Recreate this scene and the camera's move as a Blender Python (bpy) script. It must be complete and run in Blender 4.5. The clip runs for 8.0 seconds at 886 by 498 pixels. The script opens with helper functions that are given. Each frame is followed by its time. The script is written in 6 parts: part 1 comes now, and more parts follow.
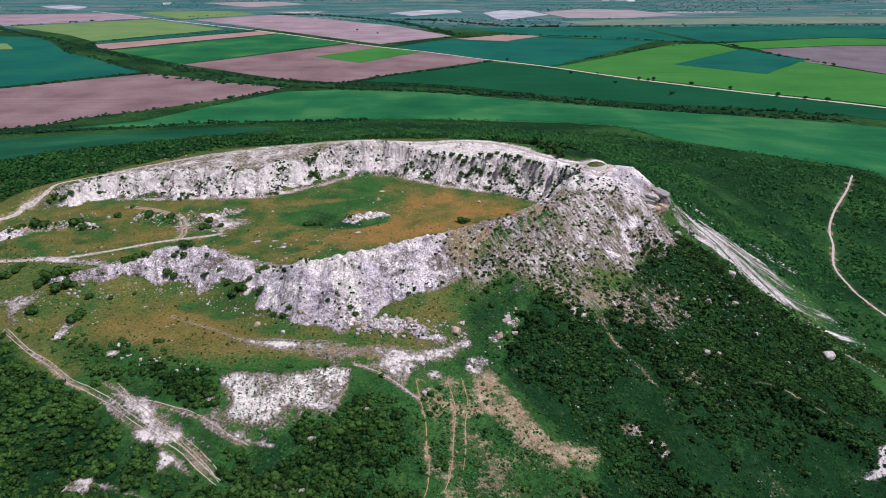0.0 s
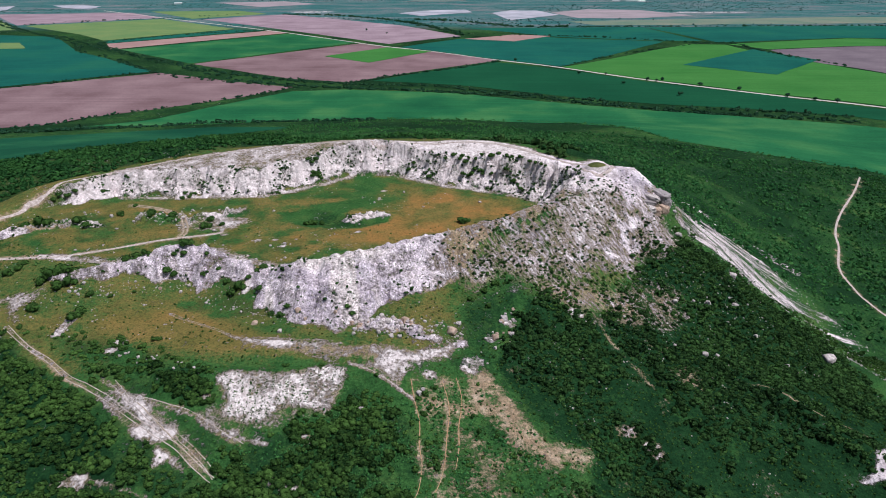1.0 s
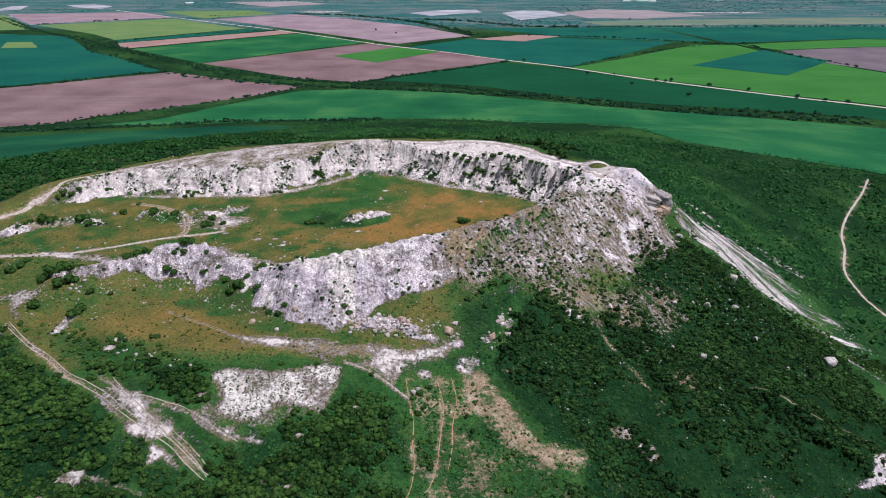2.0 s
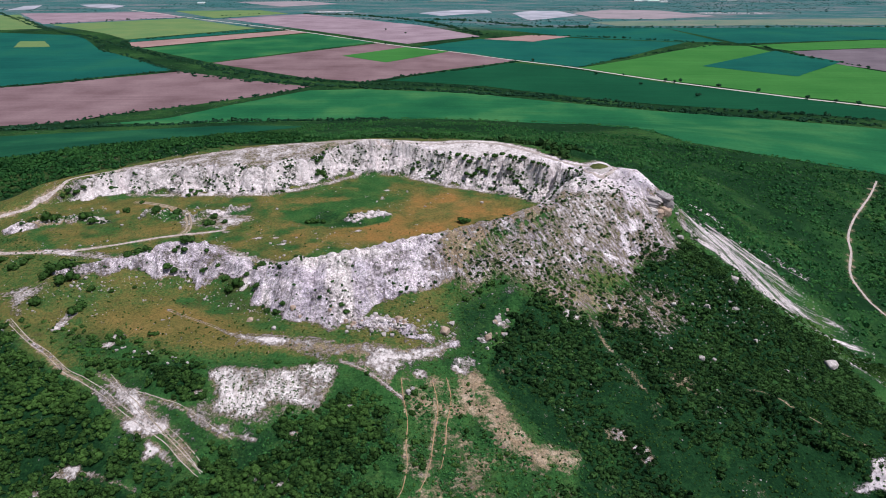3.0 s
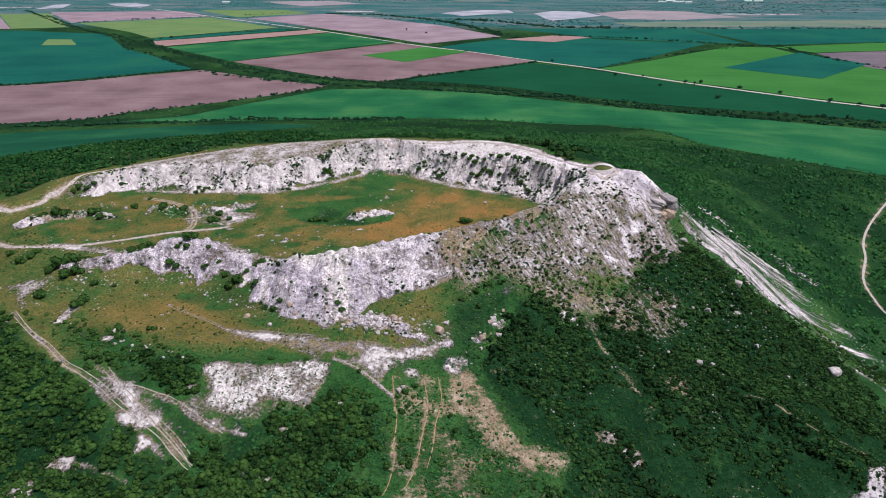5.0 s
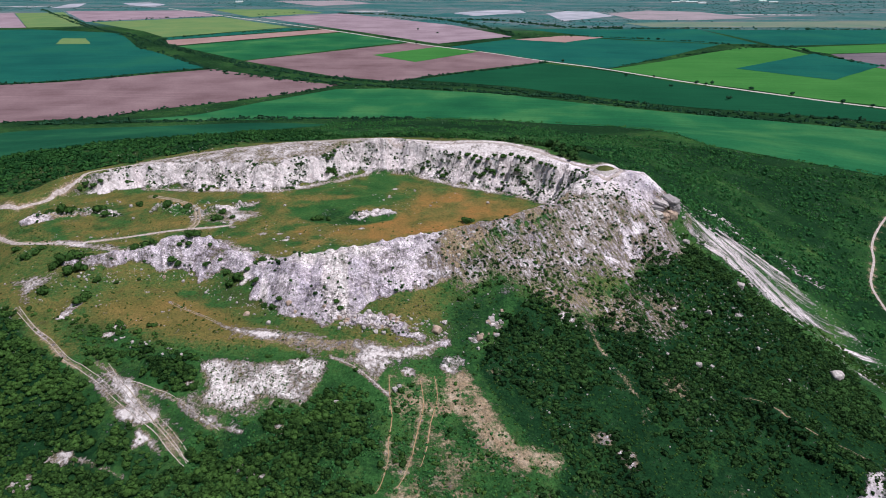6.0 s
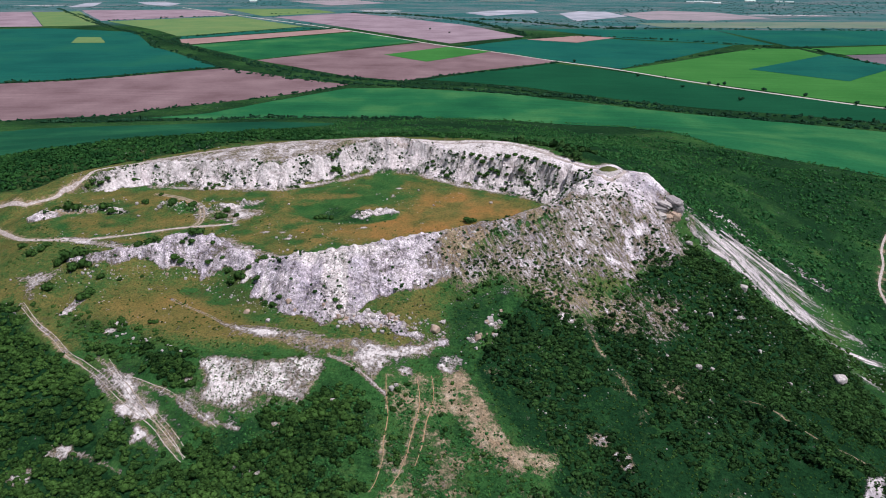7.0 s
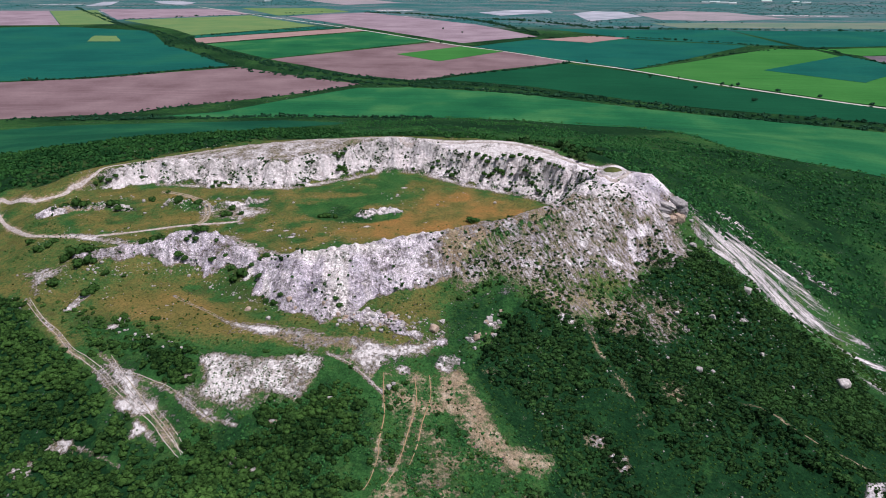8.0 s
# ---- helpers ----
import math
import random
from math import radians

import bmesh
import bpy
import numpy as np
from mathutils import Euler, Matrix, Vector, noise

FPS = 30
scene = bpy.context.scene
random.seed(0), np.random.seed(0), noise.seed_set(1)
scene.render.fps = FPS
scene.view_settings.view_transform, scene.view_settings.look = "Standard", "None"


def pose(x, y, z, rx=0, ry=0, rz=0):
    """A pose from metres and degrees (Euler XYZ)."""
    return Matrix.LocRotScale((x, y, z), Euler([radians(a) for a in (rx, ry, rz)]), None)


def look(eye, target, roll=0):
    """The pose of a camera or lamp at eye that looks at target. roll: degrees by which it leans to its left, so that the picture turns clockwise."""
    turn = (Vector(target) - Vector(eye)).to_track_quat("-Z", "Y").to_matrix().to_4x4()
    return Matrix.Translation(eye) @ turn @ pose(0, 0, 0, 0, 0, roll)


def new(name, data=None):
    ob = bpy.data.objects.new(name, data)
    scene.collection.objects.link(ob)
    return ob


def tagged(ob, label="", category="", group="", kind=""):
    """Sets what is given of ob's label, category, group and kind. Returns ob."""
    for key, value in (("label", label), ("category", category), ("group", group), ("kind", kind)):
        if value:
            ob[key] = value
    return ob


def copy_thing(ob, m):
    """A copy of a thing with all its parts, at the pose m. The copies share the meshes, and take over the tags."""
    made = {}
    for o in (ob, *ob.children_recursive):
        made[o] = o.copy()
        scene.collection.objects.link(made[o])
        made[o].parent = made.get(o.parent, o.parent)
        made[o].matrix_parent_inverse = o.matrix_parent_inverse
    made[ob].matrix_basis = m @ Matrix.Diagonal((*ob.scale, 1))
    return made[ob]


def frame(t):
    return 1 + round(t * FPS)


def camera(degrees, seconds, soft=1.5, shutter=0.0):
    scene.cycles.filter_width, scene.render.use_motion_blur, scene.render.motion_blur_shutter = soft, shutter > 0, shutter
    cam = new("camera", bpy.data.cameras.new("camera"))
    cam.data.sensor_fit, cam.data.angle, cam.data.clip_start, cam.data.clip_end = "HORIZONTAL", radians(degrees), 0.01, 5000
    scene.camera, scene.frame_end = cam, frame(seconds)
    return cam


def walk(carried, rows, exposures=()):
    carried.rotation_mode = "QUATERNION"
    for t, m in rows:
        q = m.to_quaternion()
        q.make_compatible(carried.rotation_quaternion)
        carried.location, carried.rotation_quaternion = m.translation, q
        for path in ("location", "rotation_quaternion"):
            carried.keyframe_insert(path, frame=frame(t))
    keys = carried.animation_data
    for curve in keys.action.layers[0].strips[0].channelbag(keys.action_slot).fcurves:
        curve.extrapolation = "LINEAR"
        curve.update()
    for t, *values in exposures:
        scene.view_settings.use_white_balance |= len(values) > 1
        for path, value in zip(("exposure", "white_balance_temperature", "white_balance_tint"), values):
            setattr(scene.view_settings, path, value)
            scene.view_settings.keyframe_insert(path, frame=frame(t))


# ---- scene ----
cam = camera(64.98, 8.0, 0.95)
# seconds, eye in metres, then heading, tilt and lean in degrees
ROWS = [
    (0.0, 0.00, 0.00, 185.40, 0.000, -22.578, -0.048),
    (0.5, 2.22, -0.10, 185.48, 0.420, -22.583, -0.049),
    (1.0, 4.45, -0.18, 185.54, 0.842, -22.585, -0.048),
    (1.5, 6.67, -0.24, 185.59, 1.268, -22.586, -0.043),
    (2.0, 8.90, -0.28, 185.61, 1.699, -22.585, -0.036),
    (2.5, 11.13, -0.30, 185.63, 2.135, -22.583, -0.027),
    (3.0, 13.37, -0.30, 185.63, 2.579, -22.581, -0.015),
    (3.5, 15.60, -0.29, 185.63, 3.031, -22.578, -0.000),
    (4.0, 17.84, -0.26, 185.62, 3.493, -22.576, 0.016),
    (4.5, 20.09, -0.21, 185.61, 3.965, -22.575, 0.034),
    (5.0, 22.34, -0.15, 185.60, 4.449, -22.576, 0.054),
    (5.5, 24.60, -0.08, 185.59, 4.945, -22.578, 0.076),
    (6.0, 26.87, 0.01, 185.59, 5.456, -22.582, 0.099),
    (6.5, 29.14, 0.12, 185.60, 5.982, -22.589, 0.123),
    (7.0, 31.42, 0.24, 185.63, 6.525, -22.599, 0.148),
    (7.5, 33.70, 0.36, 185.67, 7.085, -22.613, 0.174),
    (8.0, 36.00, 0.50, 185.73, 7.664, -22.630, 0.201),
]
walk(cam, [(t, pose(x, y, z, 0, 0, yaw) @ pose(0, 0, 0, 90 + tilt) @ pose(0, 0, 0, 0, 0, lean)) for t, x, y, z, yaw, tilt, lean in ROWS])

# ---------------------------------------------------------------- daylight
SUN_AT = Vector((0.34, -0.26, 0.90)).normalized()
world = bpy.data.worlds.new("world")
scene.world = world
world.use_nodes = True
wn = world.node_tree.nodes
sky = wn.new("ShaderNodeTexSky")
sky.sky_type = "NISHITA"
sky.sun_disc = False
sky.sun_elevation = math.asin(SUN_AT.z)
sky.sun_rotation = math.atan2(SUN_AT.x, SUN_AT.y)
sky.altitude = 200.0
world.node_tree.links.new(sky.outputs["Color"], wn["Background"].inputs["Color"])
wn["Background"].inputs["Strength"].default_value = 0.042
sun = new("sun", bpy.data.lights.new("sun", "SUN"))
sun.data.energy = 3.9
sun.data.angle = radians(0.53)
sun.data.color = (1.0, 0.98, 0.97)
sun.matrix_world = look(SUN_AT * 600.0, (0, 0, 0))
scene.view_settings.exposure = 0.0

# ---------------------------------------------------------------- materials
def material(name, rough=0.9):
    m = bpy.data.materials.new(name)
    m.use_nodes = True
    b = m.node_tree.nodes["Principled BSDF"]
    b.inputs["Roughness"].default_value = rough
    b.inputs["Specular IOR Level"].default_value = 0.04
    return m, m.node_tree.nodes, m.node_tree.links, b


def colour_noise(nodes, links, coords, size, colours, detail=4.0, rough=0.6, stops=None, stretch=None):
    """A colour that wanders between the given ones in lumps of that size in metres."""
    n = nodes.new("ShaderNodeTexNoise")
    n.inputs["Scale"].default_value = 1.0 / size
    n.inputs["Detail"].default_value = detail
    n.inputs["Roughness"].default_value = rough
    if stretch:
        mp = nodes.new("ShaderNodeMapping")
        mp.inputs["Rotation"].default_value = (0, 0, radians(stretch[0]))
        mp.inputs["Scale"].default_value = (stretch[1], stretch[2], 1)
        links.new(coords, mp.inputs["Vector"])
        coords = mp.outputs["Vector"]
    links.new(coords, n.inputs["Vector"])
    r = nodes.new("ShaderNodeValToRGB")
    stops = stops or [0.3 + 0.4 * k / (len(colours) - 1) for k in range(len(colours))]
    while len(r.color_ramp.elements) < len(colours):
        r.color_ramp.elements.new(0.5)
    for e, p, c in zip(r.color_ramp.elements, stops, colours):
        e.position, e.color = p, (*c, 1)
    links.new(n.outputs["Fac"], r.inputs["Fac"])
    return r.outputs["Color"], n.outputs["Fac"]


def blend(nodes, links, fac, a, b, mode="MIX"):
    m = nodes.new("ShaderNodeMix")
    m.data_type, m.blend_type = "RGBA", mode
    for socket, value in ((m.inputs["Factor"], fac), (m.inputs["A"], a), (m.inputs["B"], b)):
        if isinstance(value, (int, float)):
            socket.default_value = value
        elif isinstance(value, tuple):
            socket.default_value = (*value, 1)
        else:
            links.new(value, socket)
    return m.outputs["Result"]


def maths(nodes, links, op, a, b=0.0, clamp=False):
    m = nodes.new("ShaderNodeMath")
    m.operation, m.use_clamp = op, clamp
    for socket, value in zip(m.inputs, (a, b)):
        if isinstance(value, (int, float)):
            socket.default_value = value
        else:
            links.new(value, socket)
    return m.outputs[0]


def bumped(nodes, links, bsdf, height, strength, distance):
    b = nodes.new("ShaderNodeBump")
    b.inputs["Strength"].default_value, b.inputs["Distance"].default_value = strength, distance
    links.new(height, b.inputs["Height"])
    links.new(b.outputs["Normal"], bsdf.inputs["Normal"])


def ragged(nodes, links, mask, noise_out, amount=0.5, sharp=6.0):
    """Frays the edge of a soft mask with a noise."""
    s = maths(nodes, links, "ADD", mask, maths(nodes, links, "MULTIPLY", maths(nodes, links, "SUBTRACT", noise_out, 0.5), amount))
    return maths(nodes, links, "ADD", maths(nodes, links, "MULTIPLY", maths(nodes, links, "SUBTRACT", s, 0.5), sharp), 0.5, True)


CHALK = [(0.40, 0.345, 0.385), (0.60, 0.53, 0.58), (0.76, 0.68, 0.735), (0.90, 0.83, 0.88)]
GRASS = [(0.017, 0.066, 0.021), (0.038, 0.116, 0.034), (0.088, 0.142, 0.043)]
DRY = [(0.098, 0.112, 0.034), (0.175, 0.146, 0.050), (0.240, 0.170, 0.064)]
# lush undergrowth green, darkened further to hold the shade beneath bushes
SHADED_LUSH = [(0.004, 0.018, 0.008), (0.009, 0.038, 0.015), (0.022, 0.072, 0.026)]
# far scrub palette, with the blue haze of distance put into its colours
HAZED_HEATH = [(0.024, 0.115, 0.125), (0.050, 0.155, 0.165), (0.12, 0.175, 0.195), (0.27, 0.225, 0.265)]
EARTH = [(0.17, 0.120, 0.080), (0.34, 0.255, 0.185), (0.58, 0.465, 0.39)]


def ground_material():
    m, n, l, b = material("open_ground", 0.95)
    co = n.new("ShaderNodeTexCoord").outputs["Object"]
    a1, a2 = n.new("ShaderNodeAttribute"), n.new("ShaderNodeAttribute")
    a1.attribute_name, a2.attribute_name = "cover", "soil"
    s1, s2 = n.new("ShaderNodeSeparateColor"), n.new("ShaderNodeSeparateColor")
    l.new(a1.outputs["Color"], s1.inputs["Color"])
    l.new(a2.outputs["Color"], s2.inputs["Color"])
    grass, gf = colour_noise(n, l, co, 16, GRASS, 10, 0.78)
    dry, df = colour_noise(n, l, co, 14, DRY, 8, 0.64)
    lush, lf = colour_noise(n, l, co, 9, SHADED_LUSH, 9, 0.75)
    chalk, cf = colour_noise(n, l, co, 4.5, CHALK, 7, 0.70, [0.32, 0.42, 0.52, 0.66])
    earth, ef = colour_noise(n, l, co, 4, EARTH, 9, 0.75)
    hazed_heath, hf = colour_noise(n, l, co, 160, HAZED_HEATH, 9, 0.76, [0.36, 0.47, 0.56, 0.68], stretch=(0, 0.5, 1.2))

    def grain(size, detail, rough):
        t = n.new("ShaderNodeTexNoise")
        t.inputs["Scale"].default_value, t.inputs["Detail"].default_value, t.inputs["Roughness"].default_value = 1 / size, detail, rough
        l.new(co, t.inputs["Vector"])
        return t.outputs["Fac"]

    fine, wide = grain(1.3, 6, 0.75), grain(9, 6, 0.7)
    both = maths(n, l, "ADD", maths(n, l, "MULTIPLY", fine, 0.5), maths(n, l, "MULTIPLY", wide, 0.5))
    both = maths(n, l, "ADD", maths(n, l, "MULTIPLY", maths(n, l, "SUBTRACT", both, 0.5), 2.6), 0.5)
    a3 = n.new("ShaderNodeAttribute")
    a3.attribute_name = "fall"
    down = a3.outputs["Vector"]
    bed, bf = colour_noise(n, l, down, 1.3, [(1, 1, 1), (0, 0, 0)], 6, 0.75, [0.42, 0.52])
    bf = maths(n, l, "ADD", maths(n, l, "MULTIPLY", maths(n, l, "SUBTRACT", bf, 0.5), 3.0), 0.5)
    lay = maths(n, l, "MULTIPLY", a2.outputs["Alpha"], 0.6)
    both = maths(n, l, "ADD", maths(n, l, "MULTIPLY", both, maths(n, l, "SUBTRACT", 1.0, lay)), maths(n, l, "MULTIPLY", bf, lay))
    # rusty dead grass where it is driest
    rust = maths(n, l, "MULTIPLY", maths(n, l, "MULTIPLY", maths(n, l, "SUBTRACT", s1.outputs["Green"], 0.80), 4.0, True), maths(n, l, "MULTIPLY", maths(n, l, "SUBTRACT", df, 0.34), 4.0, True))
    dry = blend(n, l, rust, dry, (0.32, 0.170, 0.060))
    c = blend(n, l, ragged(n, l, s1.outputs["Green"], both, 1.0, 2.2), grass, dry)
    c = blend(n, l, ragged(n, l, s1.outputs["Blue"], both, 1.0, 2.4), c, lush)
    c = blend(n, l, s2.outputs["Blue"], c, hazed_heath)
    c = blend(n, l, ragged(n, l, s2.outputs["Red"], both, 1.0, 3.5), c, earth)
    turf, tf = colour_noise(n, l, co, 0.8, [(0.46, 0.52, 0.48), (1.0, 1.0, 1.0), (1.42, 1.34, 1.25)], 6, 0.82, [0.38, 0.5, 0.62])
    c = blend(n, l, 1.0, c, turf, "MULTIPLY")
    bare = ragged(n, l, s1.outputs["Red"], both, 1.3, 3.2)
    # weathered grey faces, streaks washed down the rock, crevice shade painted as dark lines
    stain, sf = colour_noise(n, l, co, 11, [(0.70, 0.69, 0.75), (1.0, 0.99, 1.02), (1.14, 1.13, 1.13)], 5, 0.66, [0.34, 0.46, 0.62])
    wash, wf = colour_noise(n, l, down, 3.4, [(0.70, 0.69, 0.74), (1.04, 1.04, 1.04), (1.2, 1.2, 1.2)], 5, 0.70, [0.36, 0.46, 0.64])
    crevice_shade, kf = colour_noise(n, l, down, 1.1, [(0.30, 0.29, 0.32), (1.0, 1.0, 1.0)], 4, 0.65, [0.36, 0.43])
    rock = blend(n, l, 1.0, blend(n, l, 1.0, chalk, stain, "MULTIPLY"), wash, "MULTIPLY")
    rock = blend(n, l, 0.6, rock, crevice_shade, "MULTIPLY")
    grit, gritf = colour_noise(n, l, co, 0.6, [(0.30, 0.29, 0.30), (1.0, 1.0, 1.0), (1.2, 1.2, 1.2)], 5, 0.8, [0.36, 0.46, 0.60])
    rock = blend(n, l, 0.7, rock, grit, "MULTIPLY")
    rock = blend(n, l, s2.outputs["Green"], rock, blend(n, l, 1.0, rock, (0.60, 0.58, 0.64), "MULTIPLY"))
    dirt, dfac = colour_noise(n, l, co, 5.0, [(0, 0, 0), (0.34, 0.34, 0.34)], 6, 0.7, [0.55, 0.68])
    rock = blend(n, l, dirt, rock, (0.27, 0.215, 0.16))
    # crushed white gravel on scree and wheel tracks
    gravel, gvf = colour_noise(n, l, co, 1.6, [(0.48, 0.405, 0.41), (0.74, 0.655, 0.68), (0.92, 0.85, 0.875)], 5, 0.74, [0.35, 0.46, 0.62])
    rock = blend(n, l, a1.outputs["Alpha"], rock, gravel)
    # broken stones: each its own tone, with dark joints that carry painted crevice shade
    for scale, weight in ((0.7, 0.10), (1.8, 0.16)):
        cell, joint = n.new("ShaderNodeTexVoronoi"), n.new("ShaderNodeTexVoronoi")
        joint.feature = "DISTANCE_TO_EDGE"
        shift = n.new("ShaderNodeTexNoise")
        shift.inputs["Scale"].default_value = scale
        l.new(co, shift.inputs["Vector"])
        moved = n.new("ShaderNodeVectorMath")
        moved.operation = "MULTIPLY_ADD"
        moved.inputs[1].default_value = (1.6 / scale,) * 3
        l.new(shift.outputs["Color"], moved.inputs[0])
        l.new(co, moved.inputs[2])
        for v in (cell, joint):
            v.inputs["Scale"].default_value = scale
            l.new(moved.outputs["Vector"], v.inputs["Vector"])
        pick = n.new("ShaderNodeSeparateColor")
        l.new(cell.outputs["Color"], pick.inputs["Color"])
        tone = maths(n, l, "ADD", maths(n, l, "MULTIPLY", pick.outputs["Red"], 0.80), 0.68)
        gap = maths(n, l, "MULTIPLY", joint.outputs["Distance"], 9.0, True)
        tone = maths(n, l, "MULTIPLY", tone, maths(n, l, "ADD", maths(n, l, "MULTIPLY", gap, 0.55), 0.50))
        grey = n.new("ShaderNodeCombineColor")
        for k in grey.inputs[:3]:
            l.new(tone, k)
        rock = blend(n, l, maths(n, l, "ADD", weight, maths(n, l, "MULTIPLY", s2.outputs["Green"], 0.9), True), rock, blend(n, l, 1.0, rock, grey.outputs["Color"], "MULTIPLY"))
    # thin beds of earth between the strata
    rock = blend(n, l, maths(n, l, "MULTIPLY", maths(n, l, "MULTIPLY", bed, a2.outputs["Alpha"]), 0.5), rock, (0.40, 0.335, 0.29))
    speck = n.new("ShaderNodeTexVoronoi")
    speck.inputs["Scale"].default_value = 0.75
    l.new(co, speck.inputs["Vector"])
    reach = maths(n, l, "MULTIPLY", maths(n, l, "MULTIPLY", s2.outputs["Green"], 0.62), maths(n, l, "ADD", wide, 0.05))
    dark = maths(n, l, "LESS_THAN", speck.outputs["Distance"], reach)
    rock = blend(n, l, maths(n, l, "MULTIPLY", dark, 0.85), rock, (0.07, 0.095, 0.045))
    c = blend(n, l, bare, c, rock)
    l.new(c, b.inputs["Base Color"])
    h = maths(n, l, "ADD", maths(n, l, "MULTIPLY", fine, 0.5), maths(n, l, "MULTIPLY", cf, bare))
    bumped(n, l, b, h, 1.0, 1.1)
    return m


def crop_material(name, colours, size=60, streak=20, rows=0.1):
    """A field: broad patches of growth or tilth, and drill rows."""
    m, n, l, b = material(name, 0.95)
    co = n.new("ShaderNodeTexCoord").outputs["Object"]
    c, f = colour_noise(n, l, co, size, colours, 5, 0.55)
    s, sf = colour_noise(n, l, co, 12, [(1 - rows,) * 3, (1 + rows,) * 3], 3, 0.6, stretch=(streak, 0.06, 1.6))
    g, gfac = colour_noise(n, l, co, 3, [(0.86, 0.86, 0.86), (1.12, 1.12, 1.12)], 4, 0.7)
    c = blend(n, l, 1.0, blend(n, l, 1.0, c, s, "MULTIPLY"), g, "MULTIPLY")
    # lifted and blued as a whole: haze over the fields, put into colour
    c = blend(n, l, 1.0, c, (1.2, 1.22, 1.32), "MULTIPLY")
    l.new(c, b.inputs["Base Color"])
    bumped(n, l, b, gfac, 0.4, 0.3)
    return m


def leaf_material(name, dark, light):
    m, n, l, b = material(name, 0.75)
    a = n.new("ShaderNodeAttribute")
    a.attribute_name = "tint"
    g = n.new("ShaderNodeNewGeometry")
    f = maths(n, l, "ADD", maths(n, l, "MULTIPLY", a.outputs["Fac"], 0.6), maths(n, l, "MULTIPLY", g.outputs["Random Per Island"], 0.42), True)
    c = blend(n, l, f, dark, light)
    l.new(c, b.inputs["Base Color"])
    thin, mix = n.new("ShaderNodeBsdfTranslucent"), n.new("ShaderNodeMixShader")
    l.new(c, thin.inputs["Color"])
    mix.inputs["Fac"].default_value = 0.15
    l.new(b.outputs["BSDF"], mix.inputs[1])
    l.new(thin.outputs["BSDF"], mix.inputs[2])
    l.new(mix.outputs["Shader"], n["Material Output"].inputs["Surface"])
    return m


def rock_material(name, colours, size=1.2):
    m, n, l, b = material(name, 0.9)
    co = n.new("ShaderNodeTexCoord").outputs["Object"]
    c, f = colour_noise(n, l, co, size, colours, 8, 0.7)
    o = n.new("ShaderNodeObjectInfo")
    t = maths(n, l, "ADD", maths(n, l, "MULTIPLY", o.outputs["Random"], 0.3), 0.8)
    k = n.new("ShaderNodeCombineColor")
    for s in k.inputs[:3]:
        l.new(t, s)
    l.new(blend(n, l, 1.0, c, k.outputs["Color"], "MULTIPLY"), b.inputs["Base Color"])
    bumped(n, l, b, f, 0.7, 0.25)
    return m


def track_material(name, colours, size=3.0):
    m, n, l, b = material(name, 0.95)
    co = n.new("ShaderNodeTexCoord").outputs["Object"]
    c, f = colour_noise(n, l, co, size, colours, 7, 0.65)
    l.new(c, b.inputs["Base Color"])
    bumped(n, l, b, f, 0.4, 0.15)
    return m


def plain(name, colour, rough=0.7):
    m, n, l, b = material(name, rough)
    co = n.new("ShaderNodeTexCoord").outputs["Object"]
    c, f = colour_noise(n, l, co, 1.5, [tuple(v * 0.85 for v in colour), colour], 5, 0.6)
    l.new(c, b.inputs["Base Color"])
    return m


GROUND = ground_material()
SCRUB_LEAF = leaf_material("scrub_leaf", (0.004, 0.022, 0.008), (0.098, 0.205, 0.050))
# scrub leaf darkened for cloud shade; also serves dark growth elsewhere
DARK_SHADED_LEAF = leaf_material("dark_shaded_leaf", (0.002, 0.012, 0.006), (0.064, 0.150, 0.044))
WOOD_LEAF = leaf_material("woodland_leaf", (0.012, 0.058, 0.020), (0.050, 0.150, 0.040))
EAST_LEAF = leaf_material("low_scrub_leaf", (0.024, 0.112, 0.042), (0.082, 0.235, 0.068))
# pale bluish leaf for far bushes, distance haze painted in
HAZED_LEAF = leaf_material("hazed_leaf", (0.022, 0.092, 0.096), (0.050, 0.140, 0.125))
FAR_LEAF = leaf_material("hedge_leaf", (0.014, 0.060, 0.036), (0.036, 0.105, 0.054))
BARK = plain("bark", (0.09, 0.06, 0.04), 0.9)
WHITE_ROCK = rock_material("white_rock", [(0.22, 0.19, 0.19), (0.50, 0.45, 0.46), (0.80, 0.71, 0.735)], 0.32)
PINK_ROCK = rock_material("pinkish_rock", [(0.26, 0.18, 0.15), (0.46, 0.34, 0.28), (0.60, 0.48, 0.43)], 0.7)
GREY_ROCK = rock_material("grey_rock", [(0.12, 0.105, 0.10), (0.34, 0.31, 0.33), (0.56, 0.51, 0.53)], 0.28)
TRACK = track_material("white_track", [(0.24, 0.19, 0.17), (0.48, 0.40, 0.39), (0.74, 0.67, 0.68)], 1.1)
PALE_TRACK = track_material("dusty_track", [(0.22, 0.17, 0.12), (0.36, 0.29, 0.235), (0.52, 0.44, 0.39)], 1.2)
ROAD_GRAVEL = track_material("gravel_road", [(0.50, 0.47, 0.44), (0.62, 0.58, 0.56)], 12)


# ---------------------------------------------------------------- the lie of the land
def hash01(i, j, seed):
    h = (i.astype(np.int64) * 374761393 + j.astype(np.int64) * 668265263 + seed * 974634777) & 0xFFFFFFFF
    h = ((h ^ (h >> 13)) * 1274126177) & 0xFFFFFFFF
    return ((h ^ (h >> 16)) & 0xFFFFFF) / float(0xFFFFFF)


